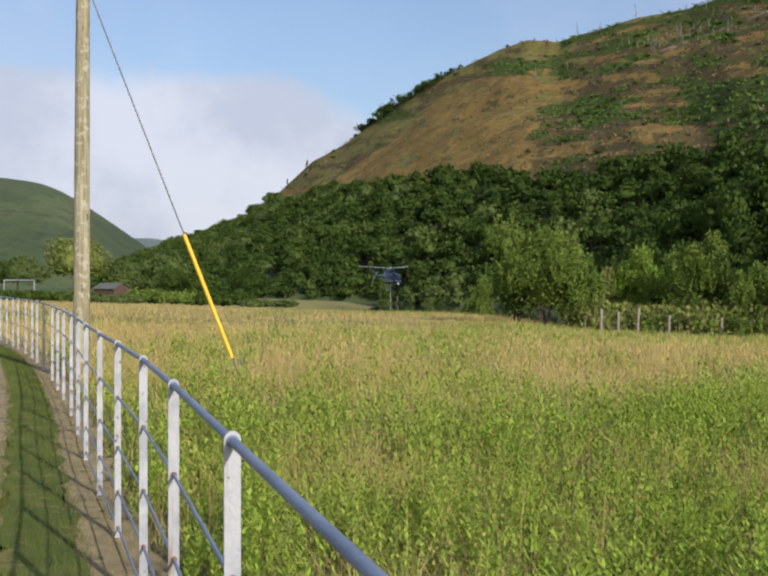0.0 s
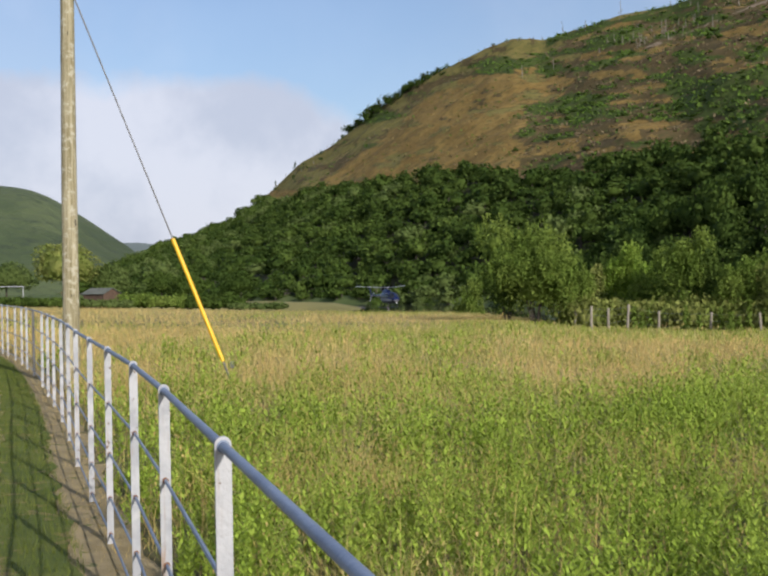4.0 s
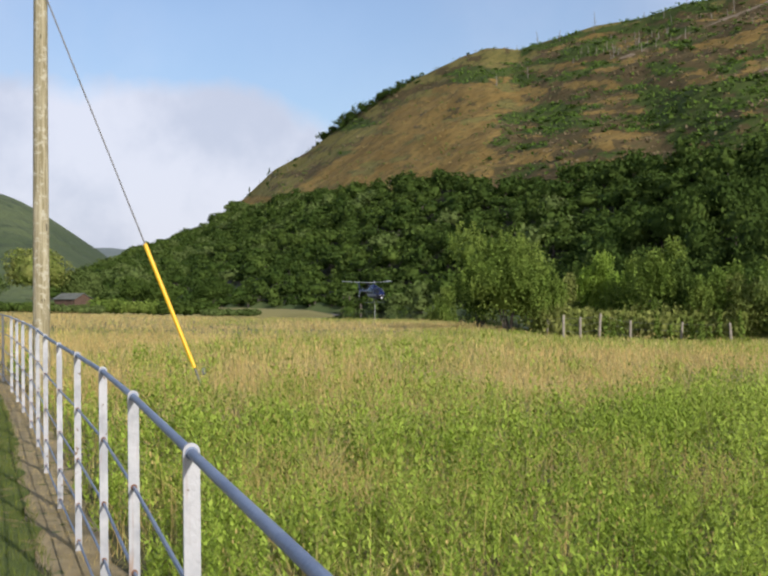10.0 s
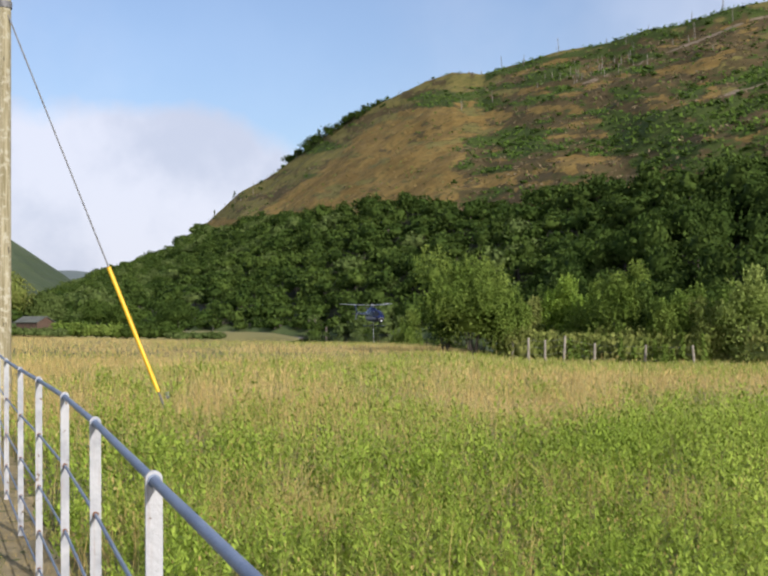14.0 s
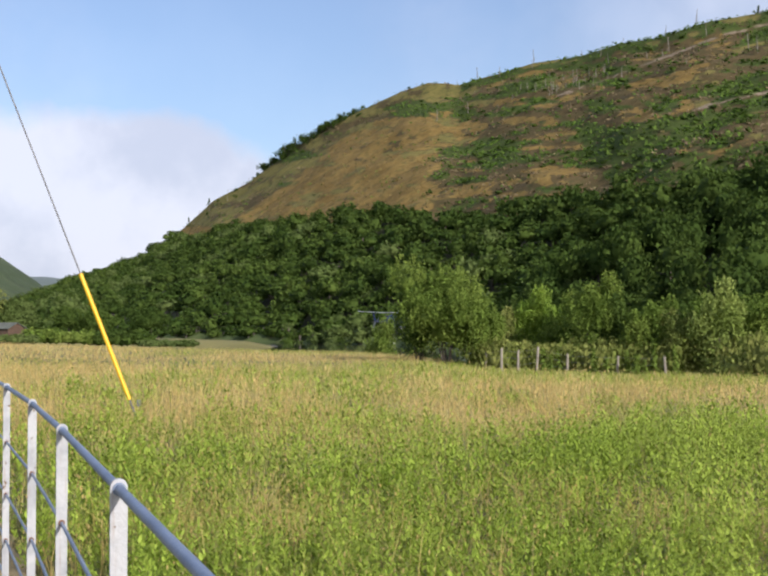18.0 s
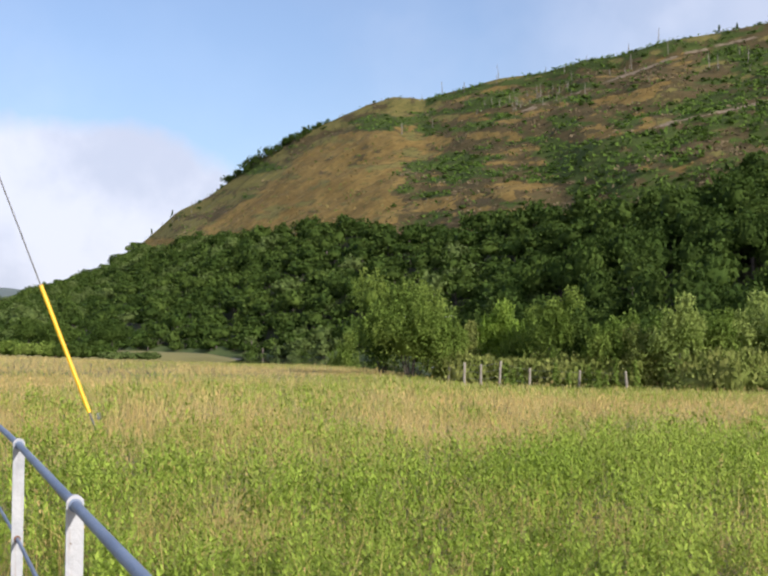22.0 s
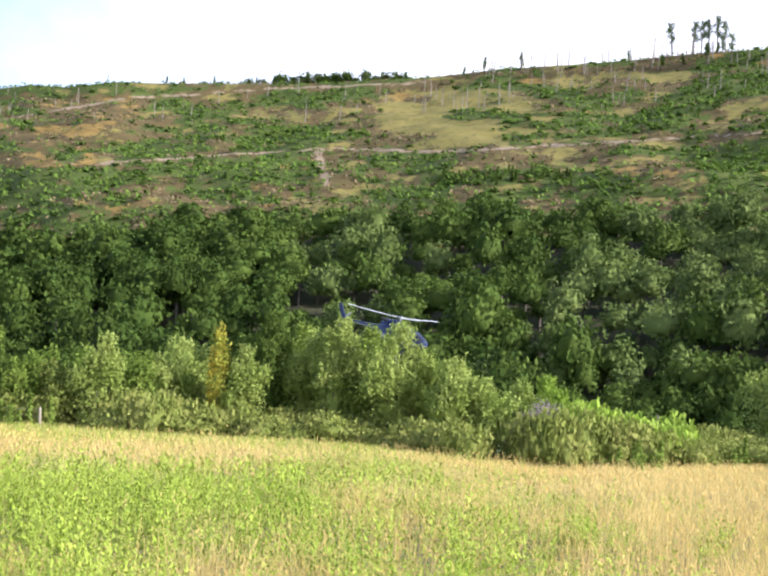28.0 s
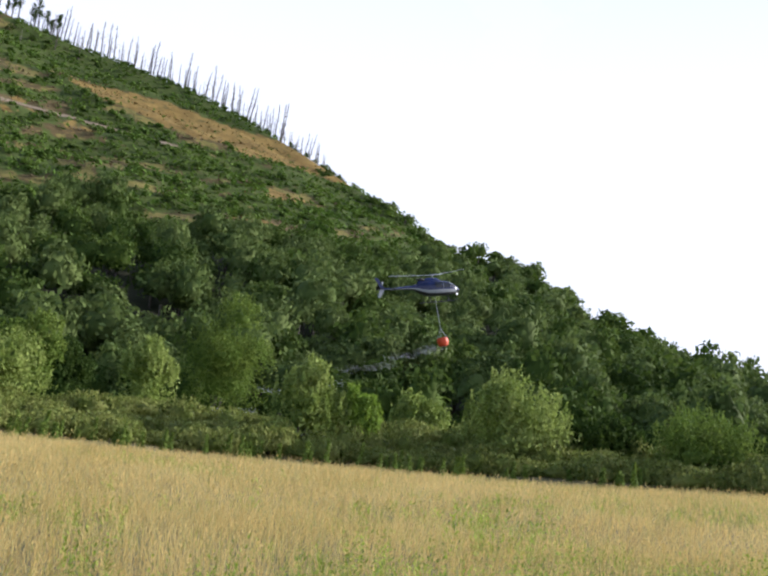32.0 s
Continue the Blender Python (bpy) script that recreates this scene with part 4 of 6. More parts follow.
def strip(name, left, right, lift, mat, label, category, noise_edge=0.0):
    """A strip of ground beside the railing between two offsets to its left."""
    rg = np.random.default_rng(5)
    dense = []
    for (x, y), (nx, ny) in zip(FENCE, FENCE[1:]):
        for t in np.linspace(0, 1, 8, endpoint=False):
            h = math.atan2(-(nx - x), ny - y)
            dense.append((x + (nx - x) * t, y + (ny - y) * t, h))
    cols = 10
    v = []
    for x, y, h in dense:
        for k in range(cols):
            o = right + (left - right) * k / (cols - 1)
            if k in (0, cols - 1):
                o += noise_edge * rg.uniform(-1, 1)
            a, b = x - math.cos(h) * o, y - math.sin(h) * o
            v.append((a, b, float(ground_z(a, b)) + lift))
    n = len(dense)
    f = [(i * cols + k, i * cols + k + 1, (i + 1) * cols + k + 1, (i + 1) * cols + k) for i in range(n - 1) for k in range(cols - 1)]
    tagged(new(name, mesh_np(name, v, np.array(f), mat, smooth=True)), label, category, kind="structure")


strip("lawn", 0.66, 0.22, 0.035, M["lawn"], "closely mown mossy verge beside the railing", "lawn", 0.06)
strip("bare_verge", 0.28, -0.2, 0.025, M["earth"], "bare dry earth under the railing", "ground", 0.05)
strip("path", 3.0, 0.64, 0.03, M["earth"], "pale trodden path beside the verge", "path", 0.05)


def build_pole():
    x, y = -4.83, 17.6
    pole = empty("utility_pole", "tall weathered wooden utility pole in the meadow", "pole", at=pose(x, y, float(ground_z(x, y)), 0, 0.3, 0))
    bm = bmesh.new()
    rings = []
    for k in range(25):
        z = -0.3 + k * 0.35
        rings.append([Vector(((0.135 - 0.0045 * z) * (1 + 0.02 * math.sin(3 * a + z)) * math.cos(a), (0.135 - 0.0045 * z) * (1 + 0.02 * math.sin(3 * a + z)) * math.sin(a), z)) for a in np.linspace(0, math.tau, 18, endpoint=False)])
    add_loft(bm, rings)
    part("shaft", bm, M["pole"], pole)
    bm = bmesh.new()
    add_tube(bm, (0, 0, 6.45), (0, 0, 6.55), 0.125, sides=18)
    part("guy_band", bm, M["steel"], pole, "galvanised steel band")
    bm = bmesh.new()
    add_box(bm, 0, 0.14, 8.0, 1.2, 0.09, 0.12, 0.01)
    part("crossarm", bm, M["pole"], pole)
    for k in (-0.5, 0.5):
        bm = bmesh.new()
        add_tube(bm, (k, 0.14, 8.06), (k, 0.14, 8.22), 0.05, 0.035, 10)
        part("insulator", bm, M["white_paint"], pole)
    foot, head = Vector((-2.24, 17.3, 0.0)), Vector((-4.80, 17.55, 6.48))
    way = (head - foot).normalized()
    guy = empty("guy_wire", "thin steel guy wire with a bright yellow guard", "wire", at=pose(*foot))
    bm = bmesh.new()
    add_tube(bm, (0, 0, 0), head - foot, 0.012, sides=6)
    part("wire", bm, M["steel"], guy)
    bm = bmesh.new()
    add_tube(bm, way * 0.38, way * 2.47, 0.034, sides=12)
    part("guard", bm, M["yellow"], guy, "bright yellow plastic guard")
    bm = bmesh.new()
    add_tube(bm, way * -0.1, way * 0.34, 0.016, sides=8)
    add_box(bm, 0, 0, 0.3, 0.06, 0.06, 0.1, 0.01)
    part("anchor_rod", bm, M["steel"], guy)


build_pole()

# ---- meadow grass ----
def straw_share(x, y):
    """How much of the sward is ripe straw, 0 to 1."""
    az, r = np.degrees(np.arctan2(-x, y)), np.hypot(x, y)
    lush = np.interp(r, [4, 8, 11, 14, 18, 24, 32, 38, 43, 55, 63, 110], [0.22, 0.26, 0.34, 0.44, 0.50, 0.56, 0.62, 0.54, 0.22, 0.28, 0.70, 0.80])
    ripe = np.interp(r, [3, 6, 9, 14, 22, 60], [0.42, 0.48, 0.58, 0.80, 0.92, 0.97])
    base = lush + (ripe - lush) * np.interp(az, [-52, -34], [1, 0])
    # greener by the bushes at the far edge, and a green tongue before them
    base = base - 0.5 * np.interp(az, [-36, -30, -14, -6], [0, 1, 1, 0]) * np.clip((r - 36) / 8, 0, 1)
    base = base - 0.4 * np.interp(az, [-37, -31, -21, -16], [0, 1, 1, 0]) * np.interp(r, [11, 14, 23, 28], [0, 1, 1, 0])
    u, v = np.radians(az) * np.minimum(r, 14 + 0.3 * r) * 0.7, 17.0 * np.log(np.maximum(r, 2.0))
    share = (base + np.interp(az, [-50, -28], [0.6, 0.85]) * np.clip(r / 14, 0.5, 1) * bumps(u, v, 4.2, 8.0) + 0.6 * bumps(x, y, 1.3, 1.0) + 0.5 * bumps(u * 2.2, v * 1.6, 4.0, 14.0))
    return np.clip(0.5 + (share - 0.5) * np.interp(r, [8, 16], [1.1, 1.5]), 0.03, 0.97)


def mounds(x, y):
    """Stands of tall weeds (above 0) and hollows between them."""
    return 0.5 * bumps(x, y, 1.3, 6.0) + 1.1 * bumps(x, y, 0.42, 3.0) + 0.25 * bumps(x, y, 3.4, 9.0)


def sward_height(x, y):
    """Tall and lodged patches in the sward."""
    return np.clip(0.95 + 0.3 * bumps(x, y, 3.2, 12.0) + 0.45 * mounds(x, y), 0.35, 1.6)


def blades(rg, x, y, height, width, lean=0.35, joints=2):
    """Bent blades as quads: (n * joints, 4, 3)."""
    n = len(x)
    z = ground_z(x, y)
    a = rg.uniform(0, math.tau, n)
    side = np.stack([np.cos(a), np.sin(a), np.zeros(n)], -1) * (width * rg.uniform(0.6, 1.3, n))[:, None] * 0.5
    b = rg.uniform(0, math.tau, n)
    drift = np.stack([np.cos(b), np.sin(b), np.zeros(n)], -1) * (height * lean * rg.random(n))[:, None]
    foot = np.stack([x, y, z - 0.03], -1)
    up = np.stack([np.zeros(n), np.zeros(n), height], -1)
    out, levels = [], [0.0, 0.6, 1.0] if joints == 2 else [0.0, 1.0]
    for t0, t1 in zip(levels, levels[1:]):
        p0, p1 = foot + up * t0 + drift * t0 ** 2, foot + up * t1 + drift * t1 ** 2
        w0, w1 = 1 - 0.6 * t0, max(0.12, 1 - 0.88 * t1)
        out.append(np.stack([p0 - side * w0, p0 + side * w0, p1 + side * w1, p1 - side * w1], 1))
    # keep the pieces of a blade joined end to end
    return np.stack(out, 1).reshape(-1, 4, 3)


def scatter(rg, count, r0, r1, a0=-101.0, a1=21.0):
    az = rg.uniform(a0, a1, count)
    edge = np.interp(az, G_AZ, G_EDGE)
    lo, hi = r0, np.minimum(r1, edge + np.where(az < -9, 6.0, 1.0))
    r = np.sqrt(rg.uniform(0, 1, count) * (hi ** 2 - lo ** 2).clip(0) + lo ** 2)
    keep = hi > lo
    x, y = polar(az[keep], r[keep])
    # nothing on the verge side of the railing
    fx, fy = np.array(FENCE).T
    side = x - np.interp(y, fy, fx)
    ok = (side > 0.22) | (y > fy[-1])
    return x[ok], y[ok]


def rail_gap(x, y):
    """The sward is thin and low beside the railing."""
    fx, fy = np.array(FENCE).T
    return np.where(y > fy[-1], 1.0, np.clip((x - np.interp(y, fy, fx)) / 0.55, 0.45, 1.0))


def build_grass():
    rg = np.random.default_rng(11)
    green, straw, weeds, pale = [], [], [], []
    for count, r0, r1, h, w, joints in ((7000, 0.9, 4.2, 0.40, 0.006, 2), (34000, 3.6, 9, 0.42, 0.0055, 2), (58000, 8, 20, 0.42, 0.008, 2), (115000, 18, 45, 0.36, 0.015, 1), (110000, 42, 112, 0.28, 0.034, 1)):
        x, y = scatter(rg, count, r0, r1)
        share = straw_share(x, y)
        ripe = rg.random(len(x)) < share
        hh = h * rg.uniform(0.6, 1.2, len(x)) * sward_height(x, y) * rail_gap(x, y) * np.where(ripe, 1.08, np.interp(np.hypot(x, y), [12, 25], [0.62, 1.0]))
        thin = (rg.random(len(x)) < np.clip(1.1 + 0.9 * mounds(x, y), 0.5, 1)) | (np.hypot(x, y) > 20)
        x, y, share, ripe, hh = x[thin], y[thin], share[thin], ripe[thin], hh[thin]
        mid = rg.random(len(x)) < 0.34
        lean = 0.85 if joints == 2 else 1.1
        a, b = ~ripe & ~mid, ripe & ~mid
        green.append(blades(rg, x[a], y[a], hh[a] * 0.95, w * 1.2, lean, joints))
        straw.append(blades(rg, x[b], y[b], hh[b] * 1.08, w, lean, joints))
        pale.append(blades(rg, x[mid], y[mid], hh[mid], w * 1.1, lean, joints))
    # feathery seed heads over the ripe grass
    for count, r0, r1, size in ((14000, 4.6, 10, 0.008), (20000, 9, 22, 0.013), (18000, 20, 50, 0.026)):
        x, y = scatter(rg, count, r0, r1)
        keep = rg.random(len(x)) < straw_share(x, y)
        x, y = x[keep], y[keep]
        top = 0.5 * rg.uniform(0.75, 1.2, len(x)) * sward_height(x, y) + ground_z(x, y)
        for k in range(2):
            at = np.stack([x + rg.normal(0, 0.01, len(x)), y + rg.normal(0, 0.01, len(x)), top - 0.05 * k], -1)
            quad = leaf_quads(rg, at, rg.normal(0, 1, (len(x), 3)) * (1, 1, 0.1), size, 0.2, 1.0)
            mid = quad.mean(1, keepdims=True)
            straw.append((quad - mid) * (1, 1, 3.0) + mid)
    # leafy nettles and thistles in the near sward, in stands with hollows between
    for count, stems, r0, r1, size, levels, sides in ((1000, 9, 3.4, 8.5, 0.0142, 13, 3), (2450, 8, 8, 17, 0.0215, 8, 2), (4200, 5, 16, 42, 0.042, 4, 2)):
        x, y = scatter(rg, count, r0, r1)
        share, far = straw_share(x, y), np.hypot(x, y)
        keep = (rg.random(len(x)) > share * np.interp(np.degrees(np.arctan2(-x, y)), [-50, -32], [1.6, 1.15])) & (rg.random(len(x)) < np.clip((46 - far) / 22, 0, 1)) & (rail_gap(x, y) > 0.45)
        x, y, far = x[keep], y[keep], far[keep]
        tall = (0.46 + 0.22 * rg.random(len(x)) + 0.40 * mounds(x, y)) * np.interp(far, [15, 40], [1.0, 0.75])
        spread = np.interp(far, [4, 15, 40], [0.06, 0.095, 0.17])
        whose = np.repeat(np.arange(len(x)), stems)
        off = rg.normal(0, 1, (len(whose), 2))
        x, y = x[whose] + off[:, 0] * spread[whose], y[whose] + off[:, 1] * spread[whose]
        z = ground_z(x, y)
        hh = np.clip(tall[whose] * (1 - 0.18 * np.hypot(off[:, 0], off[:, 1])) * rg.uniform(0.85, 1.1, len(whose)), 0.2, 1.0)
        bend = rg.normal(0, 0.10, (len(x), 2)) * hh[:, None]
        for lvl in np.linspace(0.22, 1.0, levels):
            for side in range(sides):
                a = rg.uniform(0, math.tau, len(x))
                long = size * 2.8 * (1.25 - 0.7 * lvl) * rg.uniform(0.7, 1.3, len(x))
                p = np.stack([x + bend[:, 0] * lvl ** 2, y + bend[:, 1] * lvl ** 2, z + hh * lvl], -1)
                tip = p + np.stack([np.cos(a) * long, np.sin(a) * long, long * rg.uniform(0.0, 1.3, len(x))], -1)
                half = np.stack([-np.sin(a), np.cos(a), np.zeros(len(x))], -1) * (long * 0.20)[:, None]
                mid = p * 0.55 + tip * 0.45
                weeds.append(np.stack([p, mid - half, tip, mid + half], 1))
    # dry litter under the railing
    fx, fy = np.array(FENCE).T
    y = rg.uniform(1.5, 26, 9000)
    x = np.interp(y, fy, fx) + rg.normal(0, 0.13, len(y))
    straw.append(blades(rg, x, y, rg.uniform(0.03, 0.09, len(y)), 0.007, 1.6, 2))
    # short blades on the verge
    fx, fy = np.array(FENCE).T
    y = rg.uniform(1.5, 26, 24000)
    x = np.interp(y, fy, fx) - rg.uniform(0.20, 0.74, len(y))
    turf = blades(rg, x, y, rg.uniform(0.02, 0.055, len(y)) + 0.06, 0.007, 0.5, 1)
    tagged(new("turf", quads_mesh("turf", turf, M["turf"])), "short green turf on the verge", "grass", kind="stuff")
    for name, rows, mat, label in (("green_grass", green, "green", "lush green meadow grass"), ("straw_grass", straw, "straw", "ripe straw-coloured hay grass"), ("pale_grass", pale, "pale", "pale yellow-green meadow grass"), ("nettles", weeds, "nettle", "leafy green nettles and weeds in the meadow")):
        me = quads_mesh(name, np.concatenate(rows), M[mat])
        tagged(new(name, me), label, "grass", kind="stuff")


build_grass()

# ---- trees and scrub on the hill ----
def hill_at(az, s):
    r, z = hill_z(az, s)
    x, y = polar(az, float(r))
    return float(x), float(y), float(z)


def build_scrub():
    """Fronds of bracken and tufts of dry growth over the open slope."""
    A, S, X, Y, Z, EL, K = HILL
    rg = np.random.default_rng(41)
    fern, brush, dry = [], [], []
    nr, na = A.shape
    rows, cols = rg.integers(2, nr - 6, 60000), rg.integers(0, na - 1, 60000)
    for kind, store, size, keep in ((3, fern, 0.75, 1.0), (2, brush, 0.6, 0.55), (1, dry, 0.45, 0.35), (2, fern, 0.7, 0.22), (1, fern, 0.6, 0.07)):
        ok = (K[rows, cols] == kind) & (rg.random(len(rows)) < keep)
        i, j = rows[ok], cols[ok]
        p = np.stack([X[i, j], Y[i, j], Z[i, j]], -1) + rg.normal(0, 0.8, (len(i), 3)) * (1, 1, 0)
        for k in range(3):
            q = p + np.stack([rg.normal(0, 0.5, len(i)), rg.normal(0, 0.5, len(i)), rg.uniform(0.1, 0.8, len(i))], -1)
            store.append(leaf_quads(rg, q, np.tile((0.2, -0.4, 0.8), (len(i), 1)), size, 0.5, 1.6))
    for name, rows, mat, label in (("bracken", fern, "fern", "green bracken and young birch on the open slope"), ("dead_brush", brush, "brush", "brown felled brush on the open slope"), ("tussocks", dry, "dry_slope", "dry grass tussocks on the open slope")):
        tagged(new(name, quads_mesh(name, np.concatenate(rows), M[mat])), label, "scrub", kind="stuff")


build_scrub()


def build_hill_shrubs():
    """Young birch, gorse and bracken clumps in the green patches."""
    A, S, X, Y, Z, EL, K = HILL
    rg = np.random.default_rng(43)
    shapes = [lump(rg, rg.uniform(2.6, 4.4), rg.uniform(1.5, 2.6), 2, 22, 0.68, 6, 0.0, 0.74, 0.8) for _ in range(8)]
    rows, dark = [], []
    tries = 0
    while len(rows) + len(dark) < 2500 and tries < 30000:
        tries += 1
        i, j = rg.integers(4, 146), rg.integers(0, A.shape[1])
        if K[i, j] != 3 and not (K[i, j] == 2 and rg.random() < 0.22):
            continue
        # shrubs stay dense from -9 to -26, added to darken the shaded slope
        if A[i, j] > -26 and rg.random() < (0.2 if A[i, j] < -9 else 0.7):
            continue
        (rows if rg.random() < (0.7 if A[i, j] < -26 else 0.08) else dark).append(place_lump(shapes[rg.integers(8)], X[i, j] + rg.normal(), Y[i, j] + rg.normal(), Z[i, j] - 0.4, rg.uniform(0, 6), rg.uniform(0.4, 0.95), rg.uniform(0.7, 1.1)))
    tagged(new("hill_shrubs", join_lumps("hill_shrubs", rows, M["fern"])), "fresh green shrubs scattered over the open slope", "scrub", kind="stuff")
    tagged(new("hill_shrubs", join_lumps("hill_shrubs", dark, M["oak"])), "dark green gorse and birch over the open slope", "scrub", kind="stuff")


build_hill_shrubs()


def dead_tree(rg, h, live):
    """A bare or thinly leaved tree, foot at the origin."""
    ob = empty("pine_tree" if live else "dead_tree", "tall thin pine with a ragged crown on the ridge" if live else "bleached dead tree trunk standing on the hill", "tree", "trees on the hill")
    bm = bmesh.new()
    bend = [Vector((rg.normal(0, 0.015) * h * t, rg.normal(0, 0.015) * h * t, h * t)) for t in (0, 0.35, 0.7, 1.0)]
    wide = 0.28 if live else 0.2
    for k in range(3):
        add_tube(bm, bend[k], bend[k + 1], wide * (1 - 0.27 * k), wide * (0.73 - 0.27 * k) + 0.03, 6, cap=False)
    part("trunk", bm, M["bark"] if live else M["dead"], ob)
    bm = bmesh.new()
    for k in range(20):
        t = 0.25 + 0.73 * k / 20
        a, d = rg.uniform(0, math.tau), h * rg.uniform(0.08, 0.17) * (1.25 - t)
        p = Vector((0, 0, h * t))
        add_tube(bm, p, p + Vector((math.cos(a) * d, math.sin(a) * d, d * rg.uniform(0.1, 0.9))), 0.07, 0.04, 3, cap=False)
    tagged(part("branchwork", bm, M["bark"] if live else M["dead"], ob), kind="stuff")
    if live:
        at = []
        for k in range(15):
            t = (0.3 if h < 8 else 0.48) + (0.67 if h < 8 else 0.5) * (k + rg.random()) / 15
            a, d = rg.uniform(0, math.tau), h * 0.115 * (1.35 - t) * math.sqrt(rg.random())
            c = np.array((math.cos(a) * d, math.sin(a) * d, h * t))
            at.append(c + rg.normal(0, 1, (30, 3)) * (h * 0.036, h * 0.036, h * 0.032))
        at = np.concatenate(at)
        part_np("crown", quads_mesh("crown", leaf_quads(rg, at, rg.normal(0, 1, at.shape) + (0, 0, 0.6), 0.36, 0.5), M["oak"]), ob)
    return ob


def build_hill_trees():
    rg = np.random.default_rng(52)
    dead = [dead_tree(rg, h, False) for h in (4.0, 6.0, 9.0, 7.0)]
    pine = [dead_tree(rg, h, True) for h in (6.0, 9.0, 12.0)]
    snag = [dead_tree(rg, h, False) for h in (7.5, 9.5)]
    # dark bark replaces bleached wood, so the backlit silhouette is in the colour
    for ob in snag:
        for p in ob.children:
            p.data.materials[0] = M["bark"]
        tagged(ob, "grey bare tree on the falling ridge, darkened as a silhouette")
    low = []
    for k in range(4):
        ob = empty("crest_shrub", "thin low shrub on the crest of the hill", "bush", "shrubs on the crest")
        at = np.concatenate([rg.normal(0, 1, (26, 3)) * (0.42, 0.42, 0.4) + (rg.normal(0, 0.8), rg.normal(0, 0.8), rg.uniform(0.4, 2.5)) for _ in range(8)])
        part_np("crown", quads_mesh("crown", leaf_quads(rg, at, rg.normal(0, 1, at.shape) + (0, 0, 0.6), 0.4, 0.5), M["oak"]), ob)
        bm = bmesh.new()
        for j in range(4):
            add_tube(bm, (0, 0, -0.4), (rg.normal(0, 0.7), rg.normal(0, 0.7), rg.uniform(1.4, 2.8)), 0.08, 0.03, 5)
        part("stem", bm, M["bark"], ob)
        low.append(ob)
    spots = []
    for k in range(50):     # dark birches along the nose of the hill
        spots.append((low[rg.integers(4)], 1.4 - 0.11 * k + rg.normal(0, 0.1), rg.uniform(0.945, 1.0), rg.uniform(0.9, 2.1) * (1.0 if k < 40 else 0.7)))
    for k in range(26):     # thin grey scrub below them
        spots.append((low[rg.integers(4)] if rg.random() < 0.5 else dead[0], 5.4 - 0.15 * k + rg.normal(0, 0.15), rg.uniform(0.9, 1.0), rg.uniform(0.4, 0.9)))
    for k in range(46):
        spots.append((low[rg.integers(4)], -24 - 0.27 * k + rg.normal(0, 0.2), rg.uniform(0.985, 1.0), rg.uniform(0.5, 1.2) * (0.6 if k < 14 else 1.0)))
    for k in range(34):     # tight row of small trees on the crest
        spots.append((low[rg.integers(4)], -29.3 - 0.21 * k + rg.normal(0, 0.25), rg.uniform(0.985, 1.0), rg.uniform(0.5, 1.9)))
    for k in range(40):
        spots.append((low[rg.integers(4)], -57 - 0.45 * k + rg.normal(0, 0.2), rg.uniform(0.975, 1.0), rg.uniform(0.3, 0.9)))
    for az in (-50.3, -51.3, -51.7, -52.1, -52.5, -52.9):
        spots.append((pine[2], az, 1.0, rg.uniform(1.1, 1.3)))
    for k in range(11):
        spots.append((pine[1 + k % 2], -55.9 - 0.33 * k + rg.normal(0, 0.16), 0.995, rg.uniform(0.75, 1.15)))
    for k in range(112):     # bare stand along the falling ridge
        spots.append((snag[rg.integers(2)], -58.0 - 0.143 * k + rg.normal(0, 0.1), 0.992, rg.uniform(0.6, 1.55) * (1.0 if k < 95 else 0.7)))
    for k in range(14):     # low growth and stems along the crest
        spots.append(((pine[0] if rg.random() < 0.7 else dead[0]), -24 - 0.9 * k + rg.normal(0, 0.2), 1.0, rg.uniform(0.5, 0.95)))
    for k in range(44):
        spots.append(((pine[0] if rg.random() < 0.2 else dead[rg.integers(1, 4)]), -40 - 0.3 * k + rg.normal(0, 0.25), rg.uniform(0.93, 1.0), rg.uniform(0.7, 1.4)))
    for az in (-10.0, -8.9, -12.9, -15.3, -17.4, -19.5, -21.0):
        spots.append((dead[rg.integers(3)], az, 1.0, 0.9))
    for k in range(9):      # thin trees on the nose of the hill
        spots.append(((pine[0] if rg.random() < 0.75 else dead[0]), 5.0 - 1.0 * k, 0.99, rg.uniform(0.5, 1.0)))
    for k in range(110):     # standing stems over the slope
        az = rg.uniform(-58, -11) if k < 70 else rg.normal(-44, 6)
        spots.append((dead[rg.integers(4)], az, rg.uniform(0.72, 0.95), rg.uniform(0.5, 1.0)))
    for k in range(44):     # a clump below the crest
        spots.append((dead[rg.integers(2)], rg.normal(-13.6, 1.6), rg.normal(0.80, 0.04), rg.uniform(0.6, 1.0)))
    for proto, az, s, k in spots:
        x, y, z = hill_at(az, s)
        thin = 0.8 if proto in snag else 1.0
        copy_thing(proto, pose(x, y, z - 0.5, rg.normal(0, 3), rg.normal(0, 3), rg.uniform(0, 360)) @ Matrix.Diagonal((k * thin, k * thin, k, 1)))
    for k, ob in enumerate((*dead, *pine, *low, *snag)):
        x, y, z = hill_at(-46 - 1.2 * k, 0.93)
        ob.matrix_basis = pose(x, y, z - 0.4)


build_hill_trees()


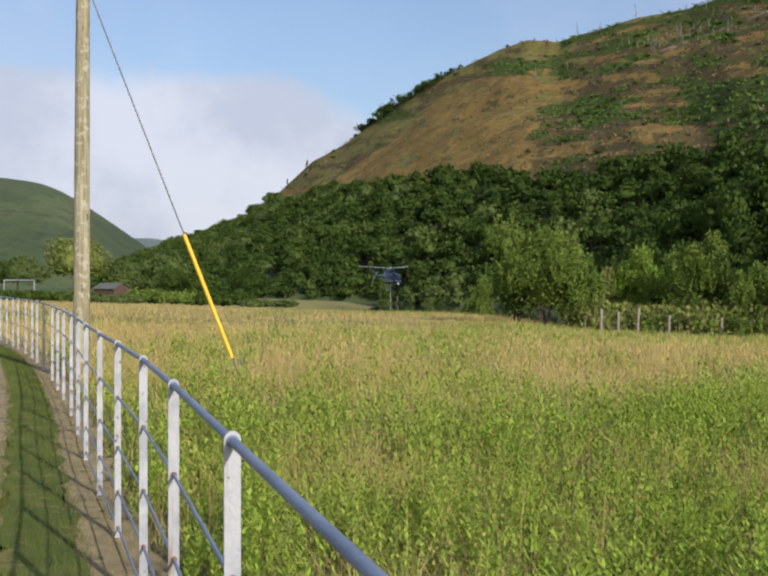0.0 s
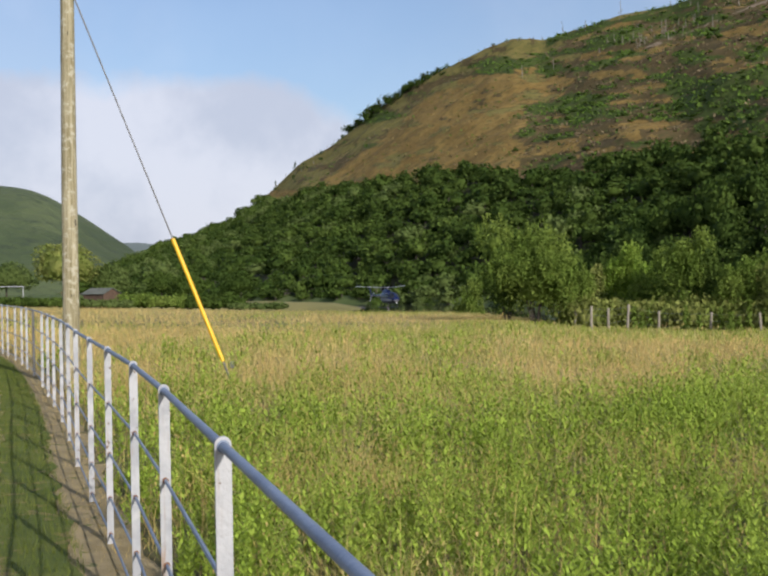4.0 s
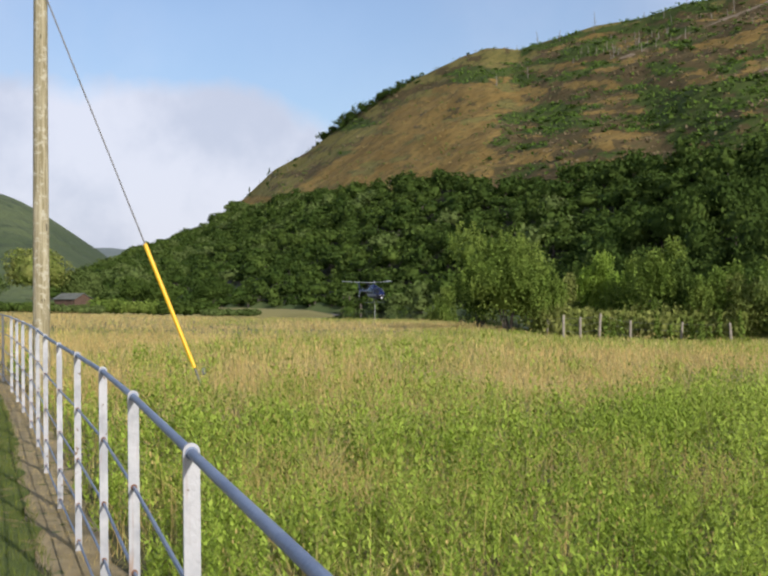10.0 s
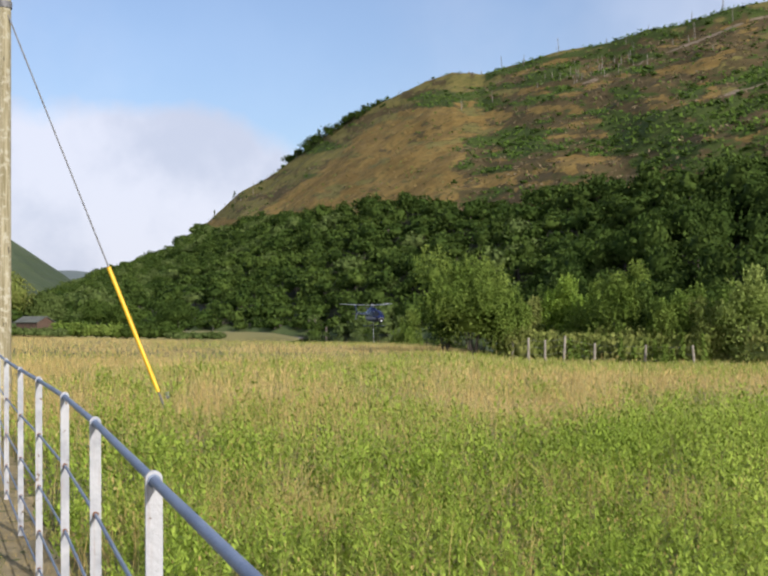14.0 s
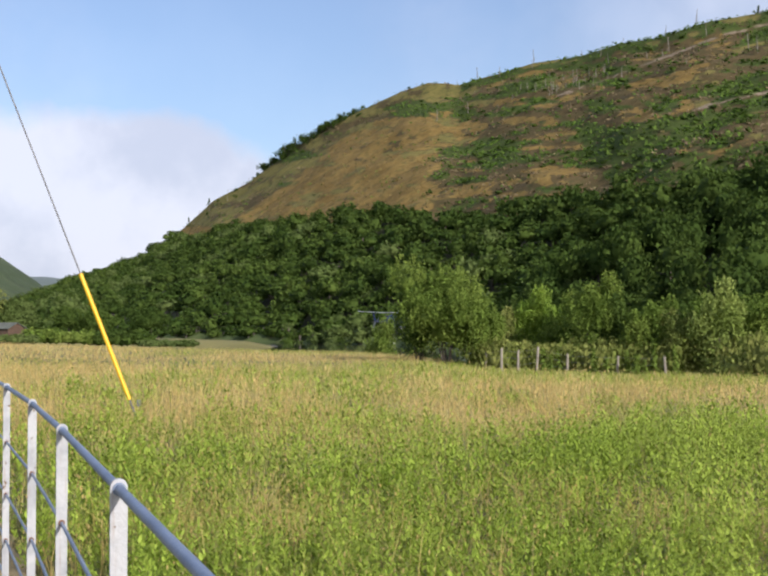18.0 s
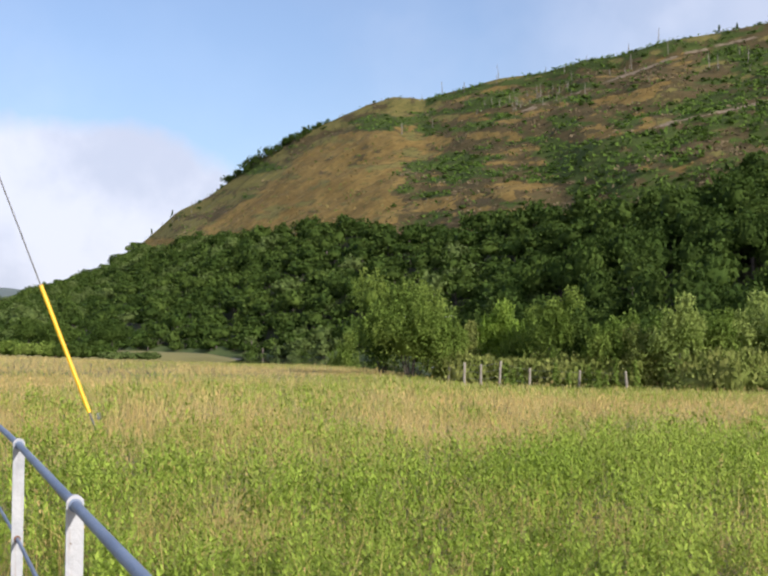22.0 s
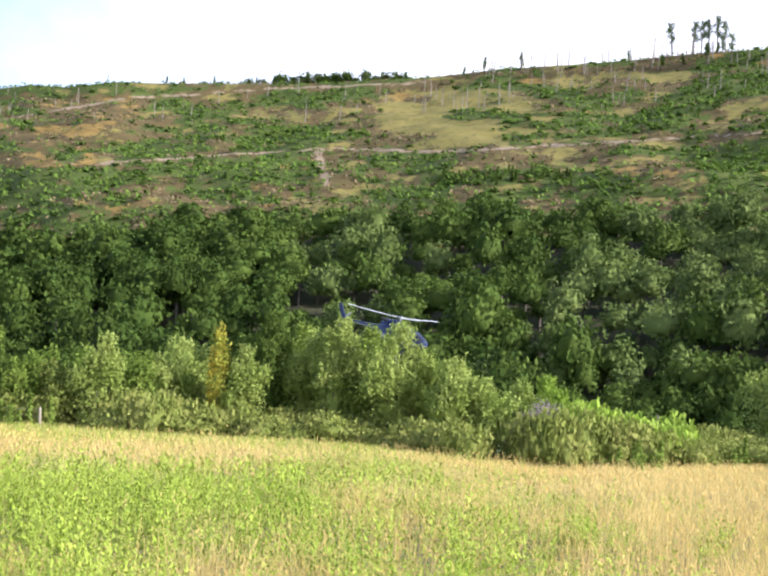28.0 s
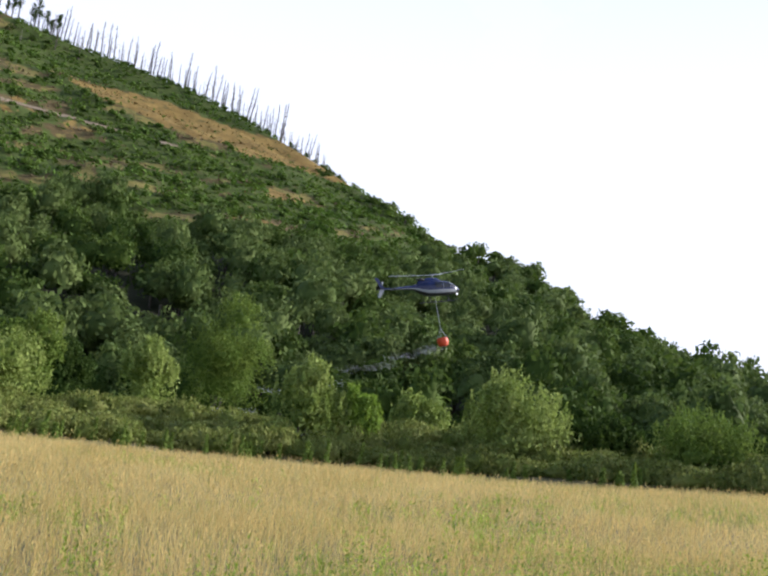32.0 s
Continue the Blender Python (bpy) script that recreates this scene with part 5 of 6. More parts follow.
def build_conifers():
    """Young conifers in a plantation below the track."""
    rg = np.random.default_rng(61)
    ob = empty("young_conifer", "small dark green conifer on the replanted slope", "tree", "young conifers")
    rows = [(0, 0, 0.5 + 0.55 * k, 0.75 - 0.17 * k, 0.75 - 0.17 * k, 0.45) for k in range(4)]
    part_np("crown", quads_mesh("crown", crown_quads(rg, rows, 34, 0.36, 0.7), M["ash"]), ob)
    bm = bmesh.new()
    add_tube(bm, (0, 0, -0.3), (0, 0, 1.6), 0.06, 0.03, 6)
    part("trunk", bm, M["bark"], ob)
    for k in range(60):
        a = rg.uniform(-45.5, -38.5)
        x, y, z = on_hill(a, 11.55 + 0.05 * (-42 - a) + rg.normal(0, 0.16))
        m = pose(x, y, z, 0, 0, rg.uniform(0, 360)) @ Matrix.Diagonal((0.8, 0.8, rg.uniform(0.6, 1.0), 1))
        if k:
            copy_thing(ob, m)
        else:
            ob.matrix_basis = m


build_conifers()


# ---- the far side of the field ----
def build_hedges():
    rg = np.random.default_rng(71)
    words = {"bright": "clipped bright green hedge across the field", "birch": "rough low hedge bank across the field", "ash": "dark hedge bank across the field", "shrub": "clipped green hedge across the field"}
    for a0, a1, r, h, kind in ((20.5, 14.8, 118, 1.0, "ash"), (14.9, 12.6, 118, 0.9, "birch"), (12.8, 9.6, 122, 1.5, "shrub"), (9.7, 6.9, 122, 1.5, "ash"), (7.2, 4.8, 120, 0.7, "birch")):
        rows = []
        n = int(abs(a0 - a1) * 4.2)
        for az in np.linspace(a0, a1, n):
            x, y = polar(az, r + rg.uniform(-1, 1))
            z = float(ground_z(*polar(az, 108)))
            rows.append((x, y, z + h * 0.4, rg.uniform(0.6, 1.0), 0.8, h * rg.uniform(0.45, 0.65)))
        me = quads_mesh("hedge", crown_quads(rg, rows, 90, 0.24, 0.8), M[kind])
        tagged(new("hedge", me), words[kind], "hedge")
    for az, r, w, h, kind, label in ((15.6, 150, 9.5, 8.6, "bramble", "tall pale green weeping tree by the shed"), (13.4, 152, 6.0, 5.6, "birch", "pale green garden tree beside the shed"), (18.4, 165, 9.0, 6.0, "birch", "round mid-green tree across the field"), (20.0, 160, 7.0, 5.5, "oak", "dark tree across the field"),
                             (9.6, 170, 5.5, 4.5, "ash", "small round tree by the river"), (6.9, 175, 6.0, 5.5, "oak", "tree leaning over the river bank"), (10.9, 180, 5.0, 5.0, "ash", "small tree behind the hedge")):
        x, y = polar(az, r)
        z = float(ground_z(*polar(az, 108))) - 0.3
        ob = empty("tree", label, "tree", at=pose(x, y, z))
        part_np("crown", join_lumps("crown", [lump(rg, w, h, 6, 2400, 0.24, 22, 0.12, 0.8, 0.7)], M[kind]), ob)
        bm = bmesh.new()
        add_tube(bm, (0, 0, -4), (0.1, 0, h * 0.6), 0.22, 0.1, 8)
        part("trunk", bm, M["bark"], ob)


build_hedges()


def build_shed():
    x, y = polar(13.85, 134)
    z = float(ground_z(*polar(13.5, 108))) - 0.3
    shed = empty("shed", "low brown boarded shed with a mossy sheet roof", "shed", at=pose(x, y, z, 0, 0, -38) @ Matrix.Diagonal((0.78, 0.78, 0.9, 1)))
    bm = bmesh.new()
    for k in range(16):
        add_box(bm, -2.25 + 0.3 * k, -1.5, 0.95, 0.28, 0.05 + 0.01 * (k % 2), 1.9)
        add_box(bm, -2.25 + 0.3 * k, 1.5, 0.95, 0.28, 0.05, 1.9)
    for k in range(10):
        for s in (-2.4, 2.4):
            h = 1.9 + 0.75 * (1 - abs(-1.35 + 0.3 * k) / 1.5)
            add_box(bm, s, -1.35 + 0.3 * k, h / 2, 0.05, 0.28, h)
    part("wall", bm, M["brick_shed"], shed, smooth=False)
    for s in (-1, 1):
        bm = bmesh.new()
        add_box(bm, 0, 0, 0, 5.4, 1.95, 0.06)
        ob = part("roof", bm, M["roof_grey"], shed, smooth=False)
        ob.matrix_basis = pose(0, s * 0.85, 2.3, -s * 24, 0, 0)
    # goal posts on the playing field beyond
    x, y = polar(18.3, 130)
    z = float(ground_z(*polar(18.3, 108)))
    goal = empty("goal_frame", "white tubular goal frame on the playing field", "goal", at=pose(x, y, z, 0, 0, 18))
    for name, a, b in (("post", (-1.6, 0, 0), (-1.6, 0, 2.1)), ("post", (1.6, 0, 0), (1.6, 0, 2.1)), ("crossbar", (-1.66, 0, 2.1), (1.66, 0, 2.1)), ("stay", (-1.6, 1.2, 0), (-1.6, 0, 2.0)), ("stay", (1.6, 1.2, 0), (1.6, 0, 2.0))):
        bm = bmesh.new()
        add_tube(bm, a, b, 0.05 if name != "stay" else 0.03, sides=8)
        part(name, bm, M["white_paint"], goal)


build_shed()


def build_wire_fence():
    """Old stock fence at the corner of the field."""
    fence = empty("stock_fence", "old grey wooden post and wire fence at the field corner", "fence")
    spots = [(-10.35, 60, 0.95), (-11.15, 57, 1.25), (-12.0, 57, 1.15), (-12.95, 57, 1.35), (-14.5, 57, 1.0), (-17.0, 56, 0.95), (-19.4, 55, 0.95)]
    rg = np.random.default_rng(81)
    tops = []
    for az, r, h in spots:
        x, y = polar(az, r)
        z = float(ground_z(x, y))
        bm = bmesh.new()
        add_tube(bm, (0, 0, -0.3), (0, 0, h), 0.075, 0.06, 8)
        post = part("post", bm, M["post_wood"], fence)
        post.matrix_basis = pose(x, y, z, rg.normal(0, 2.5), rg.normal(0, 2.5), 0)
        tops.append(Vector((x, y, z + h)))
    for a, b in zip(tops, tops[1:]):
        for d in (0.12, 0.45, 0.8):
            bm = bmesh.new()
            add_tube(bm, a - Vector((0, 0, d)), b - Vector((0, 0, d)), 0.006, sides=4)
            part("wire", bm, M["steel"], fence)


build_wire_fence()


def build_gravel_bar():
    """Grey shingle beside the water."""
    az = np.linspace(5.8, 0.4, 30)
    v = []
    for k, a in enumerate(az):
        wide = math.sin(math.pi * k / 29) ** 0.6
        for r in (214, 216 + 30 * wide):
            x, y = polar(a, r)
            v.append((float(x), float(y), -3.1))
    i = np.arange(29) * 2
    me = mesh_np("shingle_bar", v, np.stack([i, i + 2, i + 3, i + 1], -1), M["gravel"])
    tagged(new("shingle_bar", me), "grey shingle bar beside the river", "ground", kind="structure")


build_gravel_bar()


def build_river_bank():
    """The low grassy bank on this side of the water."""
    az = np.linspace(13.0, 0.6, 60)
    across = np.linspace(0, 1, 9)
    A, T = np.meshgrid(az, across, indexing="ij")
    crest = np.interp(A, [0.6, 2.1, 7.7, 13.0], [-3.2, -2.0, -1.15, -0.7])
    x, y = polar(A, 196 + 40 * T)
    z = -3.6 + (crest + 3.6) * np.sin(np.pi * T) ** 0.7 + 0.18 * bumps(x, y, 5, 21.0)
    i = np.arange(59)[:, None] * 9 + np.arange(8)[None, :]
    faces = np.stack([i, i + 9, i + 10, i + 1], -1).reshape(-1, 4)
    me = mesh_np("river_bank", np.stack([x, y, z], -1), faces, M["olive"], smooth=True)
    tagged(new("river_bank", me), "low olive-green grassy bank beside the river", "ground", kind="structure")


build_river_bank()


def build_brush_heap():
    x, y = polar(-44.75, 52.5)
    rg = np.random.default_rng(91)
    ob = empty("brush_heap", "heap of grey leafless twigs among the brambles", "brush", at=pose(x, y, float(ground_z(x, y))))
    bm = bmesh.new()
    for k in range(320):
        a, d = rg.uniform(0, math.tau), rg.uniform(0, 1.1)
        p = Vector((math.cos(a) * d, math.sin(a) * d * 0.8, rg.uniform(1.5, 3.1) * (1 - 0.25 * d)))
        add_tube(bm, p, p + Vector((rg.normal(0, 0.35), rg.normal(0, 0.35), rg.uniform(0.1, 0.55))), 0.02, 0.008, 4, cap=False)
    part("twigs", bm, M["twig"], ob)
    bm = bmesh.new()
    add_tube(bm, (0, 0, -0.1), (0.2, 0, 1.3), 0.05, 0.03, 6)
    part("stem", bm, M["twig"], ob)


build_brush_heap()


def build_stalks():
    """Tall thistles and docks at the far edge of the hay."""
    rg = np.random.default_rng(95)
    protos = []
    for k in range(3):
        ob = empty("thistle", "tall green thistle stalk standing above the hay", "plant", "thistles in the hay")
        rows = []
        for t in np.linspace(0.15, 1, 14):
            a = rg.uniform(0, math.tau, 5)
            at = np.stack([np.cos(a) * 0.11 * (1.2 - t), np.sin(a) * 0.11 * (1.2 - t), np.full(5, 1.3 * t)], -1) * (1.6, 1.6, 1.0)
            rows.append(leaf_quads(rg, at, np.stack([np.cos(a), np.sin(a), np.ones(5)], -1), 0.13, 0.3, 2.0))
        part_np("leaves", quads_mesh("leaves", np.concatenate(rows), M["shrub"]), ob)
        bm = bmesh.new()
        add_tube(bm, (0, 0, -0.1), (0, 0, 1.3), 0.018, 0.01, 5)
        part("stem", bm, M["shrub"], ob)
        protos.append(ob)
    spots = [(a, 0.0) for a in np.concatenate([rg.normal(-49.5, 1.4, 14), rg.uniform(-76, -54, 46), rg.uniform(-92, -76, 26), rg.uniform(-24, -13, 16)])]
    for k, (a, d) in enumerate(spots):
        r = float(np.interp(a, G_AZ, G_EDGE)) - rg.uniform(0.3, 5) * (2.0 if -51 < a < -48 else 0.8)
        x, y = polar(a, r)
        m = pose(x, y, float(ground_z(x, y)), rg.normal(0, 4), rg.normal(0, 4), rg.uniform(0, 360)) @ Matrix.Diagonal((1, 1, rg.uniform(0.7, 1.15), 1))
        if k < 3:
            protos[k].matrix_basis = m
        else:
            copy_thing(protos[k % 3], m)


build_stalks()

# ---- helicopter and its water bucket ----
BODY = [(3.62, 0.10, -0.42, -0.22), (3.35, 0.46, -0.66, 0.02), (2.85, 0.76, -0.82, 0.36), (2.1, 0.95, -0.92, 0.76), (1.2, 1.02, -0.96, 0.94), (0.0, 1.02, -0.96, 0.97),
        (-1.0, 0.92, -0.88, 0.92), (-1.8, 0.64, -0.52, 0.76), (-2.5, 0.36, -0.10, 0.60), (-3.2, 0.26, 0.05, 0.52), (-5.2, 0.19, 0.16, 0.46), (-7.05, 0.13, 0.24, 0.43)]


def body_point(section, turn, grow=1.0):
    """A point on the hull; turn runs from 0 at the belly to 180 on the roof, either side."""
    x, w, zb, zt = section
    c, h = (zb + zt) / 2, (zt - zb) / 2
    a = radians(turn)
    sx, sz = math.sin(a), -math.cos(a)
    power = 0.78
    return Vector((x, w * grow * math.copysign(abs(sx) ** power, sx), c + h * grow * math.copysign(abs(sz) ** power, sz)))


def between(x):
    for a, b in zip(BODY, BODY[1:]):
        if a[0] >= x >= b[0]:
            t = (a[0] - x) / (a[0] - b[0])
            return tuple(p + (q - p) * t for p, q in zip(a, b))
    return BODY[-1]


def hull_patch(bm, x0, x1, a0, a1, grow, side, nx=8, na=6, slope=0.0):
    """A sheet that follows the hull between two stations and two turns."""
    grid = []
    for i in range(nx + 1):
        row = []
        for j in range(na + 1):
            a = a0 + (a1 - a0) * j / na
            x = x0 + (x1 - x0) * i / nx + slope * (j / na)
            row.append(bm.verts.new(body_point(between(x), a * side, grow)))
        grid.append(row)
    for i in range(nx):
        for j in range(na):
            bm.faces.new((grid[i][j], grid[i + 1][j], grid[i + 1][j + 1], grid[i][j + 1]))
    bmesh.ops.recalc_face_normals(bm, faces=bm.faces)


def build_helicopter():
    heli = empty("helicopter", "blue and white light helicopter flying with a slung bucket", "helicopter")
    stations = np.concatenate([np.linspace(3.62, 2.0, 9), np.linspace(1.7, -2.5, 13), np.linspace(-3.0, -7.05, 8)])
    for name, a0, a1, mat, label in (("upper_hull", 84, 276, "heli_blue", "glossy dark blue upper hull"), ("stripe", 58, 84, "heli_white", "white stripe along hull and tail"), ("belly", -40, 40, "heli_dark", "dark grey belly"), ("lower_hull", 40, 58, "heli_dark", "dark lower hull")):
        for side in ((1,) if name in ("upper_hull", "belly") else (1, -1)):
            bm = bmesh.new()
            grid = [[bm.verts.new(body_point(between(float(x)), (a0 + (a1 - a0) * j / 14) * side)) for j in range(15)] for x in stations]
            for i in range(len(grid) - 1):
                for j in range(14):
                    bm.faces.new((grid[i][j], grid[i + 1][j], grid[i + 1][j + 1], grid[i][j + 1]))
            bmesh.ops.recalc_face_normals(bm, faces=bm.faces)
            part(name, bm, M[mat], heli, label)
    for side in (1, -1):
        bm = bmesh.new()
        hull_patch(bm, 3.25, 2.1, 100, 172, 1.012, side, slope=-0.1)
        part("windscreen", bm, M["glass"], heli, "dark tinted windscreen")
        bm = bmesh.new()
        hull_patch(bm, 3.35, 2.9, 62, 88, 1.012, side, 4, 4)
        part("chin_window", bm, M["glass"], heli)
        for x0, x1 in ((1.95, 1.05), (0.9, -0.1)):
            bm = bmesh.new()
            hull_patch(bm, x0, x1, 92, 136, 1.012, side, slope=-0.08)
            part("door_window", bm, M["glass"], heli)
        bm = bmesh.new()
        hull_patch(bm, 2.02, 1.98, 50, 150, 1.016, side, 1, 8)
        hull_patch(bm, 0.99, 0.95, 50, 150, 1.016, side, 1, 8)
        part("door_frame", bm, M["heli_white"], heli)
    bm = bmesh.new()
    ring = lambda x, w, z0, z1: [Vector((x, w * math.cos(a), z0 + (z1 - z0) * max(0, math.sin(a)))) for a in np.linspace(-0.3, math.pi + 0.3, 12)]
    add_loft(bm, [ring(1.0, 0.30, 0.85, 1.02), ring(0.5, 0.46, 0.85, 1.32), ring(-0.5, 0.5, 0.82, 1.42), ring(-1.5, 0.42, 0.7, 1.25), ring(-2.1, 0.26, 0.55, 0.95)])
    bmesh.ops.recalc_face_normals(bm, faces=bm.faces)
    part("engine_cowling", bm, M["heli_blue"], heli)
    for side in (1, -1):
        bm = bmesh.new()
        add_tube(bm, (-1.3, 0.3 * side, 1.12), (-1.95, 0.42 * side, 1.28), 0.12, 0.14, 12)
        part("exhaust", bm, M["heli_dark"], heli)
        bm = bmesh.new()
        add_tube(bm, (2.3, 1.05 * side, -1.62), (-1.5, 1.05 * side, -1.62), 0.05, sides=8)
        add_tube(bm, (2.3, 1.05 * side, -1.62), (2.75, 1.05 * side, -1.38), 0.05, 0.04, 8)
        skid = part("skid", bm, M["heli_dark"], heli)
        for x in (1.6, -0.9):
            bm = bmesh.new()
            add_tube(bm, (x, 0.55 * side, -0.8), (x, 1.05 * side, -1.6), 0.045, sides=8)
            part("leg", bm, M["heli_dark"], skid)
        bm = bmesh.new()
        pts = [(-5.35, 0.0), (-5.95, 0.0), (-6.0, 1.25), (-5.6, 1.25)]
        add_loft(bm, [[Vector((x, y * side, z)) for x, y in pts] for z in (0.32, 0.37)])
        bmesh.ops.recalc_face_normals(bm, faces=bm.faces)
        part("stabiliser", bm, M["heli_dark"], heli)
    for name, pts, mat in (("tail_fin", [(-6.55, 0.40), (-7.1, 0.40), (-7.85, 1.75), (-7.4, 1.75)], "heli_blue"), ("ventral_fin", [(-6.6, 0.26), (-7.15, 0.26), (-7.5, -0.65), (-7.2, -0.65)], "heli_white")):
        bm = bmesh.new()
        add_loft(bm, [[Vector((x, y, z)) for x, z in pts] for y in (-0.05, 0.05)])
        bmesh.ops.recalc_face_normals(bm, faces=bm.faces)
        part(name, bm, M[mat], heli)
    bm = bmesh.new()
    add_tube(bm, (0, 0, 1.25), (0, 0, 1.72), 0.09, sides=12)
    part("mast", bm, M["heli_white"], heli)
    lamp = bpy.data.materials.new("landing_light")
    lamp.use_nodes = True
    n = Nodes(lamp.node_tree)
    glow = n.add("ShaderNodeEmission", Color=(1, 0.97, 0.9, 1), Strength=1.3)
    n.tree.links.new(glow.outputs[0], n.add("ShaderNodeOutputMaterial").inputs[0])
    bm = bmesh.new()
    add_tube(bm, (3.28, 0, -0.78), (3.38, 0, -0.85), 0.09, 0.11, 14)
    part("landing_light", bm, lamp, heli, "glowing white landing light")
    rotor = empty("rotor", at=pose(0, 0, 1.68))
    rotor.parent = heli
    bm = bmesh.new()
    add_tube(bm, (0, 0, -0.08), (0, 0, 0.12), 0.24, 0.17, 14)
    part("hub", bm, M["heli_white"], rotor)
    for k in range(3):
        bm = bmesh.new()
        c, s = math.cos(k * math.tau / 3), math.sin(k * math.tau / 3)
        prof = []
        for d, w, z in ((0.2, 0.10, 0.0), (0.7, 0.12, 0.0), (1.0, 0.19, 0.01), (3.2, 0.19, 0.09), (5.3, 0.18, 0.22), (5.36, 0.12, 0.22)):
            prof.append([Vector((d * c - o * s, d * s + o * c, z + h)) for o, h in ((-w, 0), (0, 0.05), (w, 0), (0, -0.04))])
        add_loft(bm, prof)
        bmesh.ops.recalc_face_normals(bm, faces=bm.faces)
        part("blade", bm, M["blade"], rotor)
    tail = empty("tail_rotor", at=pose(-6.95, 0.24, 0.36))
    tail.parent = heli
    bm = bmesh.new()
    add_tube(bm, (0, -0.14, 0), (0, 0.06, 0), 0.09, sides=10)
    part("hub", bm, M["heli_dark"], tail)
    for s in (1, -1):
        bm = bmesh.new()
        add_box(bm, 0, 0.03, s * 0.5, 0.16, 0.025, 0.86, 0.008)
        part("blade", bm, M["blade"], tail)
    return heli, rotor, tail


HELI, ROTOR, TAIL = build_helicopter()
HOOK = 5.6      # cable length down to the bucket's middle


def build_bucket():
    """Origin at the hook under the helicopter, the bucket hanging down -z."""
    ob = empty("water_bucket", "orange-red fabric fire bucket slung on a long cable", "bucket")
    bm = bmesh.new()
    rings = []
    for r, z in ((0.30, -0.62), (0.52, -0.52), (0.66, -0.2), (0.69, 0.1), (0.62, 0.42), (0.58, 0.42), (0.62, 0.1), (0.5, -0.42)):
        rings.append([Vector((r * (1 + 0.025 * math.cos(8 * a)) * math.cos(a), r * (1 + 0.025 * math.cos(8 * a)) * math.sin(a), z - HOOK)) for a in np.linspace(0, math.tau, 32, endpoint=False)])
    add_loft(bm, rings)
    part("bucket_shell", bm, M["bucket"], ob)
    bm = bmesh.new()
    for a, b in zip(np.linspace(0, math.tau, 24, endpoint=False), np.linspace(math.tau / 24, math.tau + math.tau / 24, 24, endpoint=False)):
        add_tube(bm, (0.61 * math.cos(a), 0.61 * math.sin(a), 0.43 - HOOK), (0.61 * math.cos(b), 0.61 * math.sin(b), 0.43 - HOOK), 0.03, sides=6)
    part("rim", bm, M["heli_dark"], ob)
    bm = bmesh.new()
    add_tube(bm, (0, 0, -0.68 - HOOK), (0, 0, -0.58 - HOOK), 0.22, 0.3, 14)
    part("dump_valve", bm, M["heli_dark"], ob)
    for k in range(6):
        a = k * math.tau / 6
        bm = bmesh.new()
        add_tube(bm, (0.61 * math.cos(a), 0.61 * math.sin(a), 0.43 - HOOK), (0, 0, 1.7 - HOOK), 0.012, sides=5)
        part("suspension_line", bm, M["blade"], ob)
    bm = bmesh.new()
    add_tube(bm, (0, 0, 1.65 - HOOK), (0, 0, 0), 0.03, sides=6)
    part("cable", bm, M["blade"], ob)
    bm = bmesh.new()
    add_box(bm, 0, 0, 0.06, 0.16, 0.12, 0.3, 0.02)
    part("hook", bm, M["heli_white"], ob)
    return ob


BUCKET = build_bucket()


def build_spray():
    """Handfuls of falling drops, carried in the bucket until they spill."""
    rg = np.random.default_rng(99)
    out = []
    meshes = []
    for k in range(4):
        at = (rg.normal(0, 1, (230, 3)) * (0.46, 0.46, 0.17)).clip(-1.0, 1.0)
        meshes.append(quads_mesh("water_drops", leaf_quads(rg, at, rg.normal(size=(230, 3)), 0.024, 1.0, 1.8), M["spray"]))
    for k in range(54):
        ob = new("water_drops", meshes[k % 4])
        out.append(tagged(ob, "handful of white water drops spilling from the bucket", "water", "spilling water", "stuff"))
    return out


SPRAY = build_spray()

